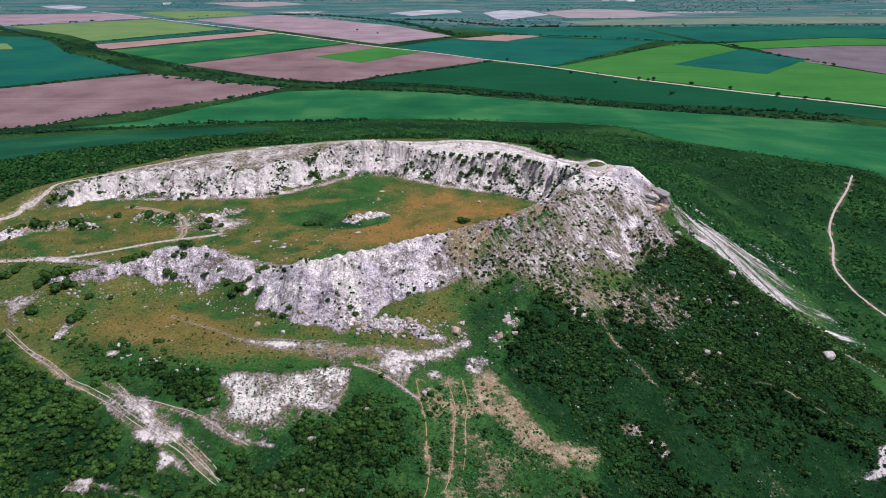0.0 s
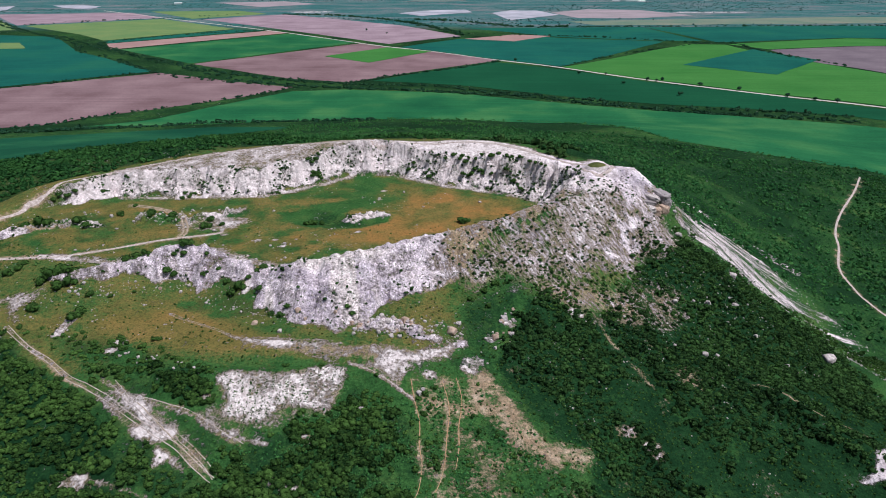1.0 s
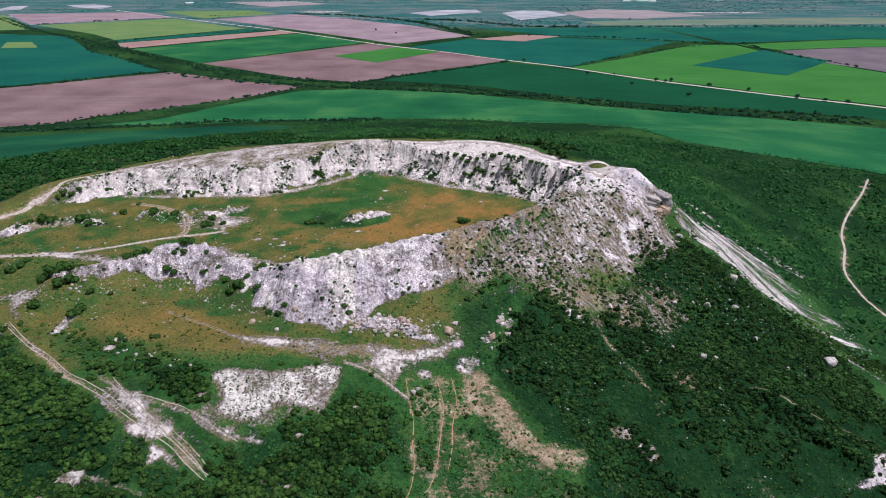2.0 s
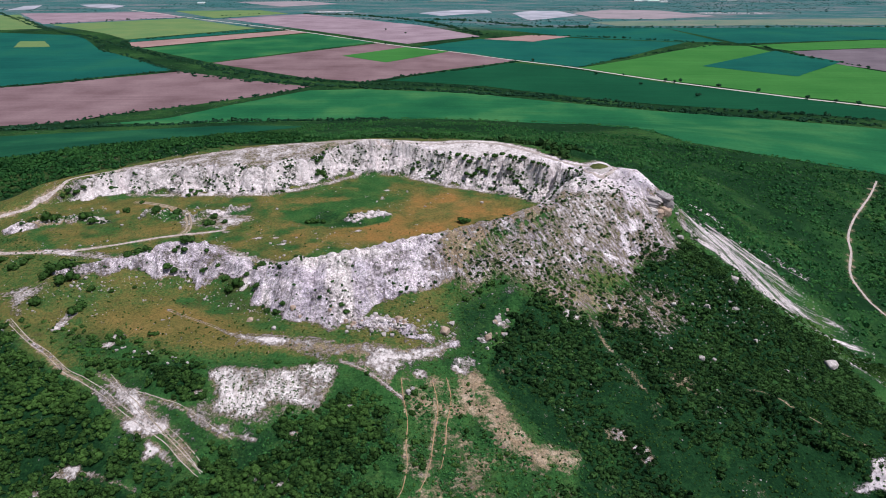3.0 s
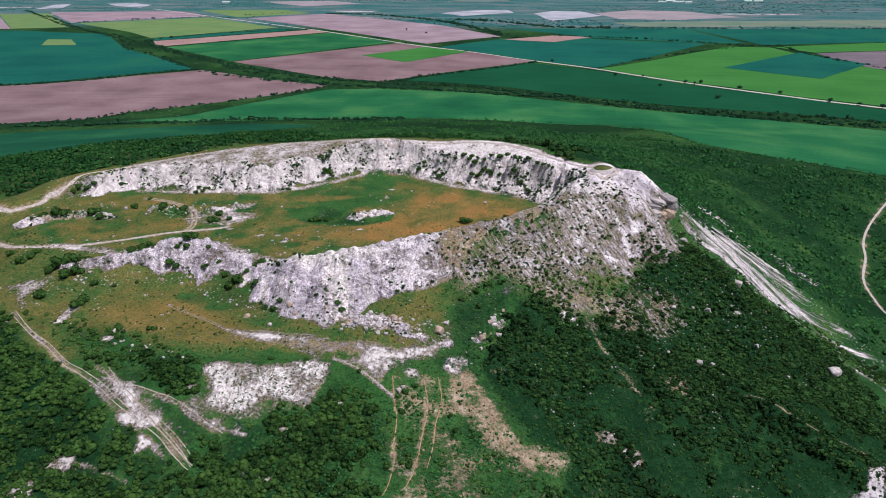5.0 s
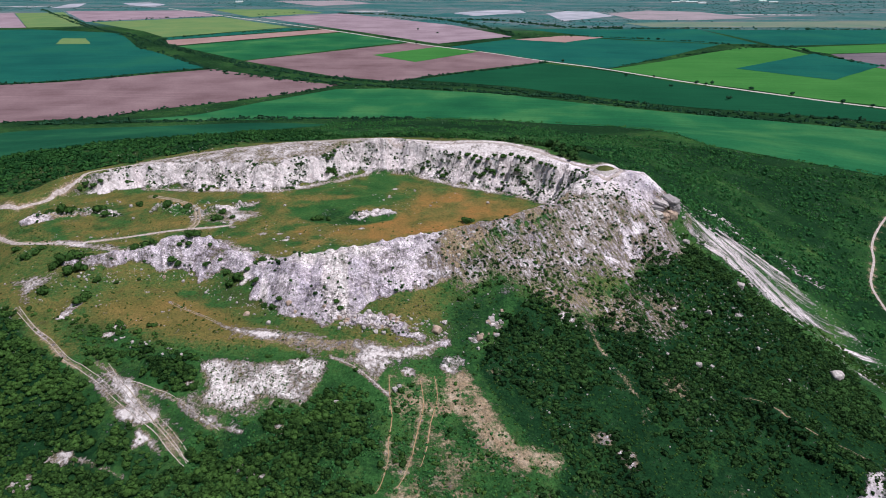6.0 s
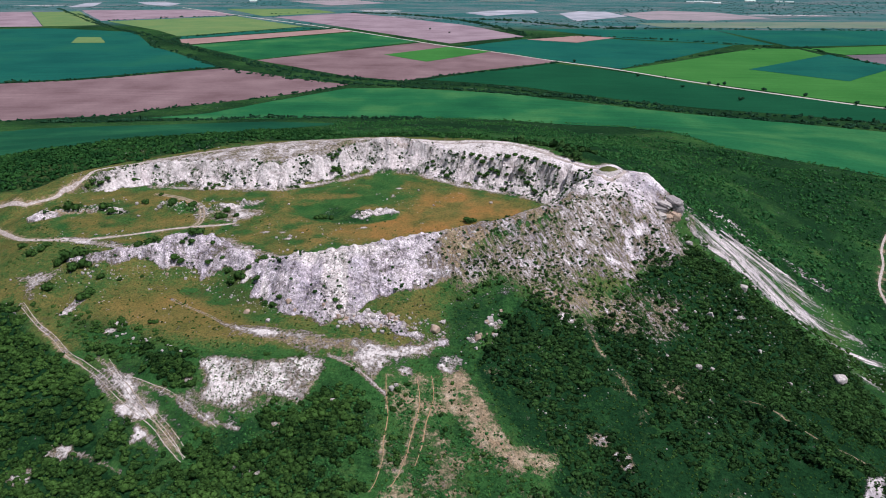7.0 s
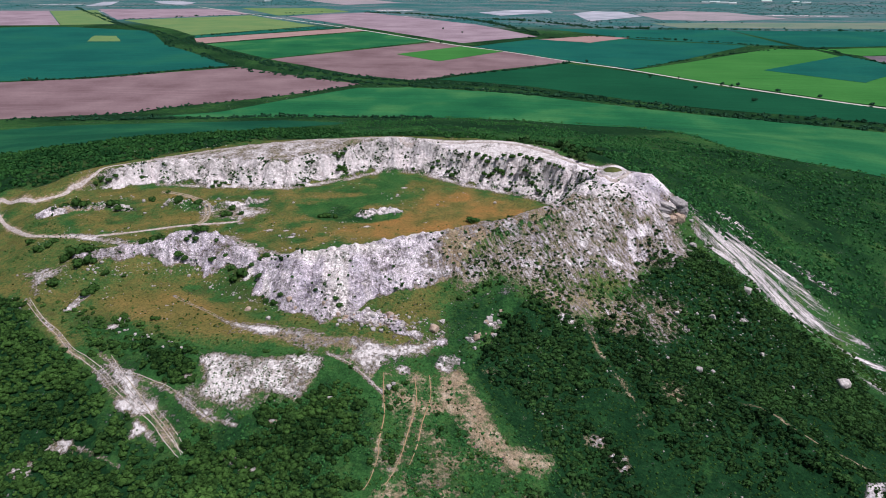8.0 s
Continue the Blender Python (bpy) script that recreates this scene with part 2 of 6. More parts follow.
def vnoise(x, y, seed=0):
    """Smooth value noise in 0..1 on a unit grid."""
    i, j = np.floor(x), np.floor(y)
    u, v = x - i, y - j
    u, v = u * u * (3 - 2 * u), v * v * (3 - 2 * v)
    a, b = hash01(i, j, seed), hash01(i + 1, j, seed)
    c, d = hash01(i, j + 1, seed), hash01(i + 1, j + 1, seed)
    return (a * (1 - u) + b * u) * (1 - v) + (c * (1 - u) + d * u) * v


def fbm(x, y, size, octaves=3, seed=0):
    """Fractal noise in about -1..1 whose largest lumps are size metres across."""
    out, amp, total = 0.0, 1.0, 0.0
    for k in range(octaves):
        out = out + amp * (2 * vnoise(x / size * 2 ** k + 17.3 * k, y / size * 2 ** k - 9.1 * k, seed + k) - 1)
        total, amp = total + amp, amp * 0.55
    return out / total


def ramp(v, a, b):
    u = np.clip((v - a) / (b - a), 0, 1)
    return u * u * (3 - 2 * u)


def along(x, y, line):
    """Distance to a line of (x, y, value) points, and the value at the nearest place on it."""
    best, val = np.full(x.shape, 1e9), np.zeros(x.shape)
    for (ax, ay, az), (bx, by, bz) in zip(line[:-1], line[1:]):
        ux, uy = bx - ax, by - ay
        s = np.clip(((x - ax) * ux + (y - ay) * uy) / (ux * ux + uy * uy), 0, 1)
        d = np.hypot(x - ax - s * ux, y - ay - s * uy)
        near = d < best
        best, val = np.where(near, d, best), np.where(near, az + s * (bz - az), val)
    return best, val


def inside(x, y, ring):
    """Signed distance to a closed outline, negative inside it."""
    best, odd = np.full(x.shape, 1e9), np.zeros(x.shape, bool)
    for (ax, ay), (bx, by) in zip(ring, ring[1:] + ring[:1]):
        ux, uy = bx - ax, by - ay
        s = np.clip(((x - ax) * ux + (y - ay) * uy) / (ux * ux + uy * uy), 0, 1)
        best = np.minimum(best, np.hypot(x - ax - s * ux, y - ay - s * uy))
        if ay != by:
            odd ^= ((ay > y) != (by > y)) & (x < (bx - ax) * (y - ay) / (by - ay) + ax)
    return np.where(odd, -best, best)


# control heights of the natural hill: one row for each easting, one column for each northing
HILL_X = np.array([-450, -250, -150, -75, 0, 60, 115, 180, 270, 450.0])
HILL_Y = np.array([80, 150, 200, 240, 290, 340, 400, 500, 650, 850.0])
HILL_Z = np.array([
    [41, 40, 40, 40, 39, 37, 37, 36, 24, 2], [36, 42, 47, 51, 60, 71, 70, 56, 27, 2],
    [32, 41, 57, 67, 69, 80, 83, 60, 26, 2], [34, 45, 65, 63, 73, 82, 85, 59, 31, 3],
    [38, 53, 63, 74, 100, 90, 89, 57, 28, 3], [32, 43, 54, 63, 89, 99, 79, 58, 27, 2],
    [15, 31, 44, 45, 74, 73, 63, 56, 27, 2], [3, 13, 19, 25, 20, 29, 32, 35, 32, 2],
    [0, 1, 1, 0, 2, 6, 0, 18, 24, 0], [0, 0, 0, 0, 0, 0, 3, 4, 3, 1]], float)


def cubic(knots, v):
    """Index, and weights of value and tangent, of a cubic through the knots."""
    v = np.clip(v, knots[0], knots[-1])
    i = np.clip(np.searchsorted(knots, v, side="right") - 1, 0, len(knots) - 2)
    h = knots[i + 1] - knots[i]
    u = (v - knots[i]) / h
    return i, 2 * u**3 - 3 * u**2 + 1, (u**3 - 2 * u**2 + u) * h, 3 * u**2 - 2 * u**3, (u**3 - u**2) * h


def tangents(k, z):
    h, d = np.diff(k), np.diff(z, axis=0)
    h = h.reshape(-1, *[1] * (z.ndim - 1))
    s = d / h
    inner = (s[:-1] * h[1:] + s[1:] * h[:-1]) / (h[:-1] + h[1:])
    return np.concatenate([s[:1], inner, s[-1:]])


HILL_DX = tangents(HILL_X, HILL_Z)
HILL_DY = tangents(HILL_Y, HILL_Z.T).T
HILL_DXY = tangents(HILL_Y, HILL_DX.T).T


def natural(x, y):
    """The hill as it was before it was quarried."""
    i, a0, a1, a2, a3 = cubic(HILL_X, x)
    j, b0, b1, b2, b3 = cubic(HILL_Y, y)
    z = 0.0
    for di, av, at in ((0, a0, a1), (1, a2, a3)):
        for dj, bv, bt in ((0, b0, b1), (1, b2, b3)):
            p, q = i + di, j + dj
            z = z + av * bv * HILL_Z[p, q] + at * bv * HILL_DX[p, q] + av * bt * HILL_DY[p, q] + at * bt * HILL_DXY[p, q]
    gone = np.hypot(np.maximum(0, HILL_X[0] - x), 0.7 * np.maximum(0, HILL_Y[0] - y))
    return z * (1 - ramp(gone, 0, 500))


# foot of the quarry walls, and the ridges of rock and spoil left round it
PIT = [(-172, 344), (-150, 343), (-120, 343), (-94, 343), (-66, 361), (-52, 377), (-36, 380), (-16, 369), (0, 356), (23, 344.5), (40, 335), (49, 326),
       (51, 312), (48, 300), (39, 287), (22, 277), (5, 266), (-10, 258), (-30, 252), (-52, 249), (-66, 252), (-78, 257), (-95, 269), (-115, 264), (-136, 258), (-170, 266), (-196, 296), (-194, 328)]
WALL_EAST = [(61, 309, 93.6), (57.5, 300, 91.2), (49, 286, 89.9), (35, 274, 89.7), (21, 268, 87.8), (8, 260, 86.5), (-2, 255, 85.8)]
WALL = [(-2, 253, 85.9), (-17, 247, 86.0), (-28, 243, 84.3), (-36, 241, 83.3), (-45, 241, 80.8), (-54, 240.5, 79.9), (-63, 242, 77.2), (-69, 246, 74.8)]
SPUR = [(-72, 246.5, 73.0), (-80.6, 250, 75.6), (-90, 256, 76.6), (-98, 261.5, 78.4), (-104.6, 260.5, 79.4), (-115.6, 257.5, 77.4), (-124, 254, 74.6), (-133, 251, 73.6), (-144, 248.5, 72.4), (-153, 247, 70.6), (-160, 246, 68.0)]
RUBBLE = [(-33, 219, 67.6), (-22, 215.5, 69.2), (-12, 214, 68.6), (-2, 212, 67.0), (5, 211, 65.2)]
BANK_A = [(-199, 294, 72.0), (-189, 299, 72.6), (-178, 303, 72.8), (-163, 302, 72.6)]
BANK_B = [(-144, 308, 73.0), (-133, 308, 73.6), (-120, 307, 73.4), (-104, 315, 73.6)]
HEAP = [(-43.5, 303.5, 75.1), (-39.5, 306.5, 75.3), (-34.5, 309, 75.3), (-25.5, 308.5, 75.5)]
BERM = [(-84, 191, 64.4), (-72, 189.5, 64.6), (-50, 190, 64.6), (-31, 192, 64.4)]
SIDE_SPUR = [(92, 232, 48.5), (112, 213.5, 45.6), (120, 204, 46.3), (132, 193, 41.0), (144, 182, 37.0), (165, 165, 25)]
CREST = [(60, 309, 94.0), (72, 316, 96.3), (88, 315.5, 95.3), (96, 311, 90.0), (102, 307.5, 87.0)]
RIM_ROAD = [(-222, 318, 72.5), (-214, 326, 75.0), (-207, 335, 77.9), (-197, 344, 79.2), (-182, 353, 80.3), (-160, 369, 81.5), (-130, 382, 84.0), (-100, 388, 86.5), (-65, 392, 88.5),
            (-26, 389, 91.0), (0, 382, 92.5), (25, 371, 94.0), (44, 355, 95.4), (58, 338, 96.0), (70, 325, 96.2)]


# swells and hollows of the worn slopes: easting, northing, reach, height
SWELLS = [(106, 299, 9, -6.4), (97, 284, 9, -5.3), (129, 283, 14, -4.1), (92, 298, 7, 1.1), (80, 274, 9, -3.7), (66, 277, 9, -2.2), (42, 265, 8, 0.9), (29, 264, 7, -1.8), (21, 256, 7, 0.7), (11, 234, 9, -2.7), (75, 296, 8, 2.5), (127, 326, 12, -2.8), (145, 300, 14, -2.3), (118, 290, 10, -5.2), (75, 204, 14, -1.7), (88, 262, 12, -2.4), (150, 270, 16, -1.9)]
FALL_LINES = (PIT + PIT[:1], [p[:2] for p in WALL_EAST + WALL[1:]], [p[:2] for p in SPUR], [p[:2] for p in RUBBLE])


def fall(x, y):
    """Place along the nearest worked face, and distance down from its edge."""
    run, best = np.zeros(x.shape), np.full(x.shape, 1e9)
    away = inside(x, y, PIT)
    for k, line in enumerate(FALL_LINES):
        at = 300.0 * k
        for (ax, ay), (bx, by) in zip(line[:-1], line[1:]):
            ux, uy = bx - ax, by - ay
            h = math.hypot(ux, uy)
            s = np.clip(((x - ax) * ux + (y - ay) * uy) / (h * h), 0, 1)
            d = np.hypot(x - ax - s * ux, y - ay - s * uy)
            if k == 0:
                d = d + 60.0 * ((y < 300) & (away > 0))
            near = d < best
            run, best = np.where(near, at + s * h, run), np.where(near, d, best)
            at += h
    return run + 0.9 * fbm(x, y, 6, 2, 97), best


def floor_height(x, y):
    return 73.4 + 0.021 * (x + 40) + 0.25 * fbm(x, y, 30, 2, 5)


def ridge(z, x, y, line, half, front, back, wobble=0.8, seed=0, top=0.25):
    """Raises z to a ridge along the line, sloping by front to the south and by back to the north of it."""
    d, crest = along(x, y, line)
    yl = np.interp(x, *zip(*sorted((p[0], p[1]) for p in line)))
    slope = front + (back - front) * ramp(y - yl, -3, 3)
    d = d + wobble * 2.2 * fbm(x, y, 7, 2, seed + 3)
    up = crest + wobble * fbm(x, y, 4, 2, seed) - top * np.minimum(d, half) - slope * np.maximum(0, d - half)
    return np.maximum(z, up), up - z


def land(x, y):
    """Height of the ground and how it is covered, for arrays of eastings and northings."""
    shape = x.shape
    x, y = np.ravel(x).astype(float), np.ravel(y).astype(float)
    z = natural(x, y)
    far = np.hypot(x - 0, y - 280)
    rough = 1 - ramp(far, 350, 700)
    z = z + rough * (1.2 * fbm(x, y, 55, 2, 11) + 0.35 * fbm(x, y, 9, 2, 12)) * ramp(z, 2, 20)
    bare = np.zeros_like(z)      # white broken rock
    cliff = np.zeros_like(z)     # sheer worked faces
    near = np.flatnonzero((abs(x) < 260) & (y > 140) & (y < 430))
    X, Y, Z = x[near], y[near], z[near]
    d, crest = along(X, Y, RIM_ROAD)
    Z = Z + (crest - Z) * (1 - ramp(d, 3, 16))
    # the rim dips towards the top of the face
    Z = Z - 3.6 * ramp(X, -50, 0) * ramp(Y, 305, 325) * (1 - ramp(inside(X, Y, PIT), 12, 29))
    d, crest = along(X, Y, CREST)
    Z = np.maximum(Z, crest - 0.95 * np.maximum(0, d - 3.5))
    sd = inside(X, Y, PIT)
    fl = floor_height(X, Y)
    fl = fl - 0.9 * (1 - ramp(inside(X, Y, HOLLOW) + 2.5 * fbm(X, Y, 9, 2, 34), -5, 2))
    rise = Z - fl
    ribs = 4.2 * fbm(X, Y, 13, 3, 21) + 1.6 * fbm(X, Y, 4, 2, 22)
    high = ramp(rise, 1.5, 6)
    run, down = fall(X, Y)
    ribs = ribs + 2.6 * fbm(run, 0.05 * down, 5.5, 2, 33) * (Y > 300)
    width = 26 - 14 * high
    q = np.clip((sd + ribs * high) / width, 0, 1)
    prof = np.where(q < 0.4, 0.6 * q, 0.24 + 0.76 * ramp(q, 0.34, 1.0) * 1.0)
    prof = np.clip(prof + high * 0.07 * np.sin(q * 3.1416) * fbm(X, Y, 2.5, 2, 23), 0, 1)
    worked = sd < width + 3
    Z = np.where(worked, fl + rise * prof, Z)
    cliffy = ramp(X + 4 * fbm(X, Y, 8, 2, 79), -208, -190) * high * ramp(sd + ribs, 0.5, 2.5) * (1 - ramp(sd + ribs, width - 1, width + 2))
    up_all = np.full(Z.shape, -9.0)
    for line, half, front, back, wob, seed in ((WALL_EAST, 1.8, 0.80, 1.0, 0.5, 35), (WALL, 2.6, 0.58 + 0.34 * ramp(X, -36, -14) + 0.6 * (1 - ramp(X, -70, -50)), 1.1, 0.8, 31), (SPUR, 1.6, 1.0 + 0.4 * ramp(X, -96, -84), 0.9, 1.2, 41), (RUBBLE, 3.0, 0.62, 0.55, 1.2, 51), (BANK_A, 0.5, 0.6, 0.6, 0.9, 55), (BANK_B, 0.3, 0.6, 0.6, 0.9, 57)):
        Z, up = ridge(Z, X, Y, line, half, front, back, wob, seed)
        up_all = np.maximum(up_all, up)
    Z, up = ridge(Z, X, Y, HEAP, 0.3, 0.6, 0.5, 0.7, 58)
    up_all = np.maximum(up_all, up - 0.9)
    Z, up = ridge(Z, X, Y, BERM, 1.0, 0.47, 0.22, 0.3, 61)
    Z, up2 = ridge(Z, X, Y, SIDE_SPUR, 2.0, 0.6, 0.45, 0.4, 71)
    rock = np.maximum(cliffy, ramp(up_all + 0.9 * fbm(X, Y, 5, 3, 77), -0.6, 0.7))
    rock = rock * (1 - 0.5 * ramp(X + 8 * fbm(X, Y, 12, 2, 78), -14, 20) * (sd > 0) * (Y < 300))
    rows = ((Y - 0.22 * X) / 2.7) % 1.0
    Z = Z + 0.28 * abs(rows - 0.5) * 2 * (1 - ramp(inside(X, Y, FURROWS), -2, 1))
    for cx, cy, reach, up in SWELLS:
        Z = Z + up * np.exp(-((X - cx) ** 2 + (Y - cy) ** 2) / (2 * reach * reach))
    # gullies, ledges and broken blocks in the bare faces
    m = np.flatnonzero(rock > 0.02)
    x2, y2, z2 = X[m], Y[m], Z[m]
    side = ramp(x2, 12, 36) * (1 - ramp(y2, 338, 350))
    run, down = fall(x2, y2)
    gully = (1 - side) * (1 - 2.4 * abs(fbm(run, 0.10 * down, 7.0, 3, 24))) + side * 0.3 * (1 - 2.4 * abs(fbm(0.5 * x2 - 0.4 * y2, y2 + 0.3 * x2, 5.0, 3, 29)))
    front = (run > 299) * 1.0
    gully = gully * (1 - front * (1 - 0.55 * ramp(down, 2, 9)))
    rill = fbm(run, 0.06 * down, 2.4, 2, 30) * (1 - side)
    ledge = abs(((z2 / 2.6 + 1.1 * fbm(x2, y2, 13, 2, 25)) % 1.0) - 0.5) * 2 - 0.5
    block = np.floor(4 * vnoise(x2 / 1.4 + 0.3 * gully + 0.45 * z2, y2 / 1.4 + 0.5 * z2, 26)) / 4 - 0.37
    crag = np.floor(3 * vnoise(x2 / 3.9 + 0.16 * z2, y2 / 3.9 + 0.4 * gully + 0.2 * z2, 28)) / 3 - 0.33
    Z[m] = z2 + rock[m] * (1.9 * gully + 0.9 * rill + (0.8 - 0.4 * front) * ledge + (1.0 - 0.5 * front) * block + (1.5 + 0.5 * side - 1.0 * front) * crag + 0.4 * fbm(x2, y2, 1.6, 2, 27) - 0.3)
    z[near], cliff[near] = Z, rock
    return z.reshape(shape), cliff.reshape(shape)


# outlines on the ground, in metres east and north
SCREE = [(-71, 188), (-65.5, 190), (-59, 189.5), (-51, 189), (-44.5, 191), (-37.5, 193.5), (-29, 192.5), (-29, 189), (-29.5, 182.5), (-31.5, 177.5), (-33, 173), (-37, 175.5), (-41.5, 176.5), (-47.5, 175.5), (-53.5, 171), (-59.5, 171), (-68, 174), (-66.5, 178.5), (-70, 184.5)]
WHEEL_MARKS = [(-66.5, 206.5), (-60.5, 207.5), (-50, 206), (-38, 205.5), (-32, 203.5), (-41, 201), (-54.5, 200), (-64, 202.5)]
BARE_SHELF = [(-28.5, 194.5), (-21.5, 198), (-26, 202), (-20.5, 205), (-10.5, 203.5), (-3, 202.5), (6.5, 209), (8.5, 206.5), (4, 199.5), (-6, 195.5), (-11, 194), (-12.5, 187.5), (-14, 186), (-18.5, 190.5)]
GULLY_PATCH = [(-100.5, 183.5), (-91.5, 181.5), (-86.5, 176), (-82.5, 172.5), (-78.5, 172), (-75.5, 168), (-81, 166.5), (-85.5, 167), (-93.5, 170), (-93.5, 173), (-91, 173.5)]
GULLY_TOP = [(-112, 193.5), (-106, 191.5), (-103, 186.5), (-93, 184), (-86, 179), (-87.5, 175.5), (-94, 180), (-100.5, 183.5), (-107.5, 188.5)]
GULLY_FOOT = [(-83.5, 166.5), (-79, 165.5), (-75, 161.5), (-71, 158), (-75, 159), (-78, 161), (-82.5, 159), (-82.5, 162.5)]
FURROWS = [(7.5, 194), (15, 197.5), (20, 193), (24, 188), (29, 179), (34.5, 172), (46.5, 170.5), (47.5, 166), (44, 159), (34.5, 159.5), (28, 166), (20, 171), (10, 179)]
JUNCTION = [(-172.5, 237), (-167.5, 240), (-160.5, 241), (-155.5, 242.5), (-151.5, 240), (-155, 235), (-158, 230), (-154.5, 222.5), (-158.5, 224), (-165, 230.5)]
SIDE_ROCK = [(117, 355), (147.5, 401.5), (168, 368.5), (179, 337.5), (199.5, 313.5), (208.5, 292), (185, 252.5), (186, 297), (162, 296), (139, 289), (118, 292.5), (102.5, 289.5)]
SIDE_STREAK = [(179.5, 298.5), (187.5, 294), (197.5, 284), (192, 264), (177, 259), (174, 278.5)]
ROCK_SLOPE = [(55.5, 299), (64.5, 303), (76.5, 309), (78, 297), (77.5, 287.5), (73.5, 282.5), (66, 270), (53.5, 261), (39.5, 257), (28.5, 255.5), (17, 254), (6.5, 244), (0, 244.5), (6, 255.5), (17, 263.5), (30, 309.5), (40, 275.5), (49, 283.5)]
POND_GREEN = [(-76.5, 303), (-64.5, 321.5), (-47, 333), (-52, 354.5), (-48.5, 377.5), (-29.5, 370), (-31, 344), (-39.5, 324.5), (-47, 311), (-48.5, 298.5), (-64, 296.5)]
FLOOR_BROWN = [(-43, 298), (-27, 316), (-22.5, 349.5), (1.5, 346.5), (38.5, 330), (52.5, 281), (28.5, 269.5), (5.5, 260), (-7, 249), (-42.5, 267), (-75, 279.5), (-69, 294)]
TERRACE_DRY = [(-132.5, 216.5), (-129, 228.5), (-98.5, 240), (-71, 221), (-51.5, 210.5), (-26.5, 205.5), (8, 209.5), (-12, 200.5), (-28.5, 194.5), (-66, 194.5), (-87, 198), (-111, 206)]
LEFT_DRY = [(-201.5, 327.5), (-169, 340), (-132.5, 326), (-109, 317.5), (-97.5, 301.5), (-124, 305.5), (-166, 321.5), (-192, 315.5)]
TIP_BROWN = [(54.5, 180), (59.5, 184), (62.5, 180.5), (59, 176.5), (54.5, 174.5)]
NEAR_ROCK = [(141.5, 185), (157.5, 201), (143.5, 176), (133, 176), (139, 179.5)]
TRACK_DOWN = [(-148.5, 212.5), (-132.5, 201), (-122.5, 193.5), (-112.5, 188), (-102.5, 181.5), (-93, 174), (-85.5, 169)]
TRACK_CROSS = [(-110, 191.5), (-94, 182), (-78.5, 176), (-68.5, 171.5), (-60.5, 168), (-50, 165.5)]
TRACK_LOWER = [(-107.5, 159.5), (-91, 155), (-81, 151.5)]
RUT_A = [(-8.5, 189.5), (-7.5, 182.5), (-5.5, 174), (-5, 164), (-4, 158), (-4.5, 150), (-5.5, 146.5)]
RUT_B = [(1.5, 190), (3.5, 180), (3, 170), (2.5, 160.5), (1.5, 153), (0, 148.5)]
RUT_C = [(6, 192), (7.5, 183), (6.5, 173.5), (6.5, 165), (5.5, 156.5)]
PATH_SLOPE = [(57.5, 243.0), (58.5, 232.5), (62.0, 222.0), (66.5, 214.5), (72.0, 203.5), (76.5, 195.0)]
PATH_SPUR = [(107.0, 213.0), (117.0, 210.0), (124.5, 202.0), (133.0, 200.5), (153.0, 201.5)]
TERRACE_PATH = [(-100, 228), (-85, 218), (-71, 208.5), (-61.5, 204)]
SPUR_PATH = [(-76, 250), (-74.5, 244), (-75, 239.5)]
QUARRY_ROAD = [(-244.5, 317.5), (-238.5, 306.5), (-226.5, 295), (-207.5, 280.5), (-188.5, 268.5), (-166, 264.5), (-150, 269), (-135, 276.5), (-122, 283), (-104.5, 288), (-99, 291)]
RIM_END = [(-193, 343), (-200.5, 335.5), (-204, 329), (-206, 323.5), (-209, 317), (-218, 309), (-244.5, 317.5)]
LOOP_TRACK = [(-117.5, 283), (-116.5, 290.5), (-121.5, 304.5), (-132.5, 318.5), (-145, 326.5), (-158, 330.5)]
EAST_TRACK = [(350, 573.5), (324, 533), (296, 495), (280, 471.5), (271.5, 455.5), (265, 437), (250.5, 408.5), (240.5, 383), (231, 352), (231, 340), (233, 333), (237, 323)]
LEFT_PATH = [(-134.5, 226.5), (-135, 222.5), (-135.5, 219.5), (-136, 215)]
SCREE_LOW = [(-74.5, 178), (-68, 180.5), (-33.5, 182.5), (-34, 172.5), (-51, 167.5), (-66.5, 168), (-77.5, 172)]
STONY_SCRUB = [(41.5, 246), (69.5, 257.5), (91.5, 263), (106.5, 257), (93.5, 237.5), (74.5, 229.5), (57, 226), (47.5, 234)]
SHELF_EARTH = [(-69, 208.5), (-50.5, 207), (-30.5, 205), (-20.5, 206), (-7, 205), (8, 210), (9.5, 206.5), (3, 198), (-9.5, 192.5), (-21, 194.5), (-30.5, 196), (-51.5, 197.5), (-64.5, 201)]
WALL_TAN = [(3.5, 253.5), (28.5, 268.5), (49, 281), (54.5, 274), (42, 257), (28.5, 249.5), (15.5, 233), (7, 235.5)]
WHEEL_A = [(-110, 186.5), (-100.5, 178.5), (-92, 171), (-83.5, 166.5)]
WHEEL_B = [(-94, 180), (-83, 170.5), (-73.5, 163), (-65.5, 157)]
WHEEL_C = [(-102, 187), (-88.5, 176), (-79.5, 170)]
WHEEL_D = [(-65, 206), (-55.5, 204), (-45.5, 203.5), (-33, 204)]
WHEEL_E = [(-62.5, 207), (-52, 206), (-42, 205.5), (-36.5, 205.5)]
WHEEL_F = [(-29, 195), (-20.5, 191.5), (-15, 187.5), (-7.5, 181.5)]
WHEEL_G = [(-22, 201.5), (-10.5, 200.5), (1, 202.5), (7.5, 207.5)]
WHEEL_H = [(-10.5, 200.5), (-11.5, 193.5), (-12.5, 187.5)]
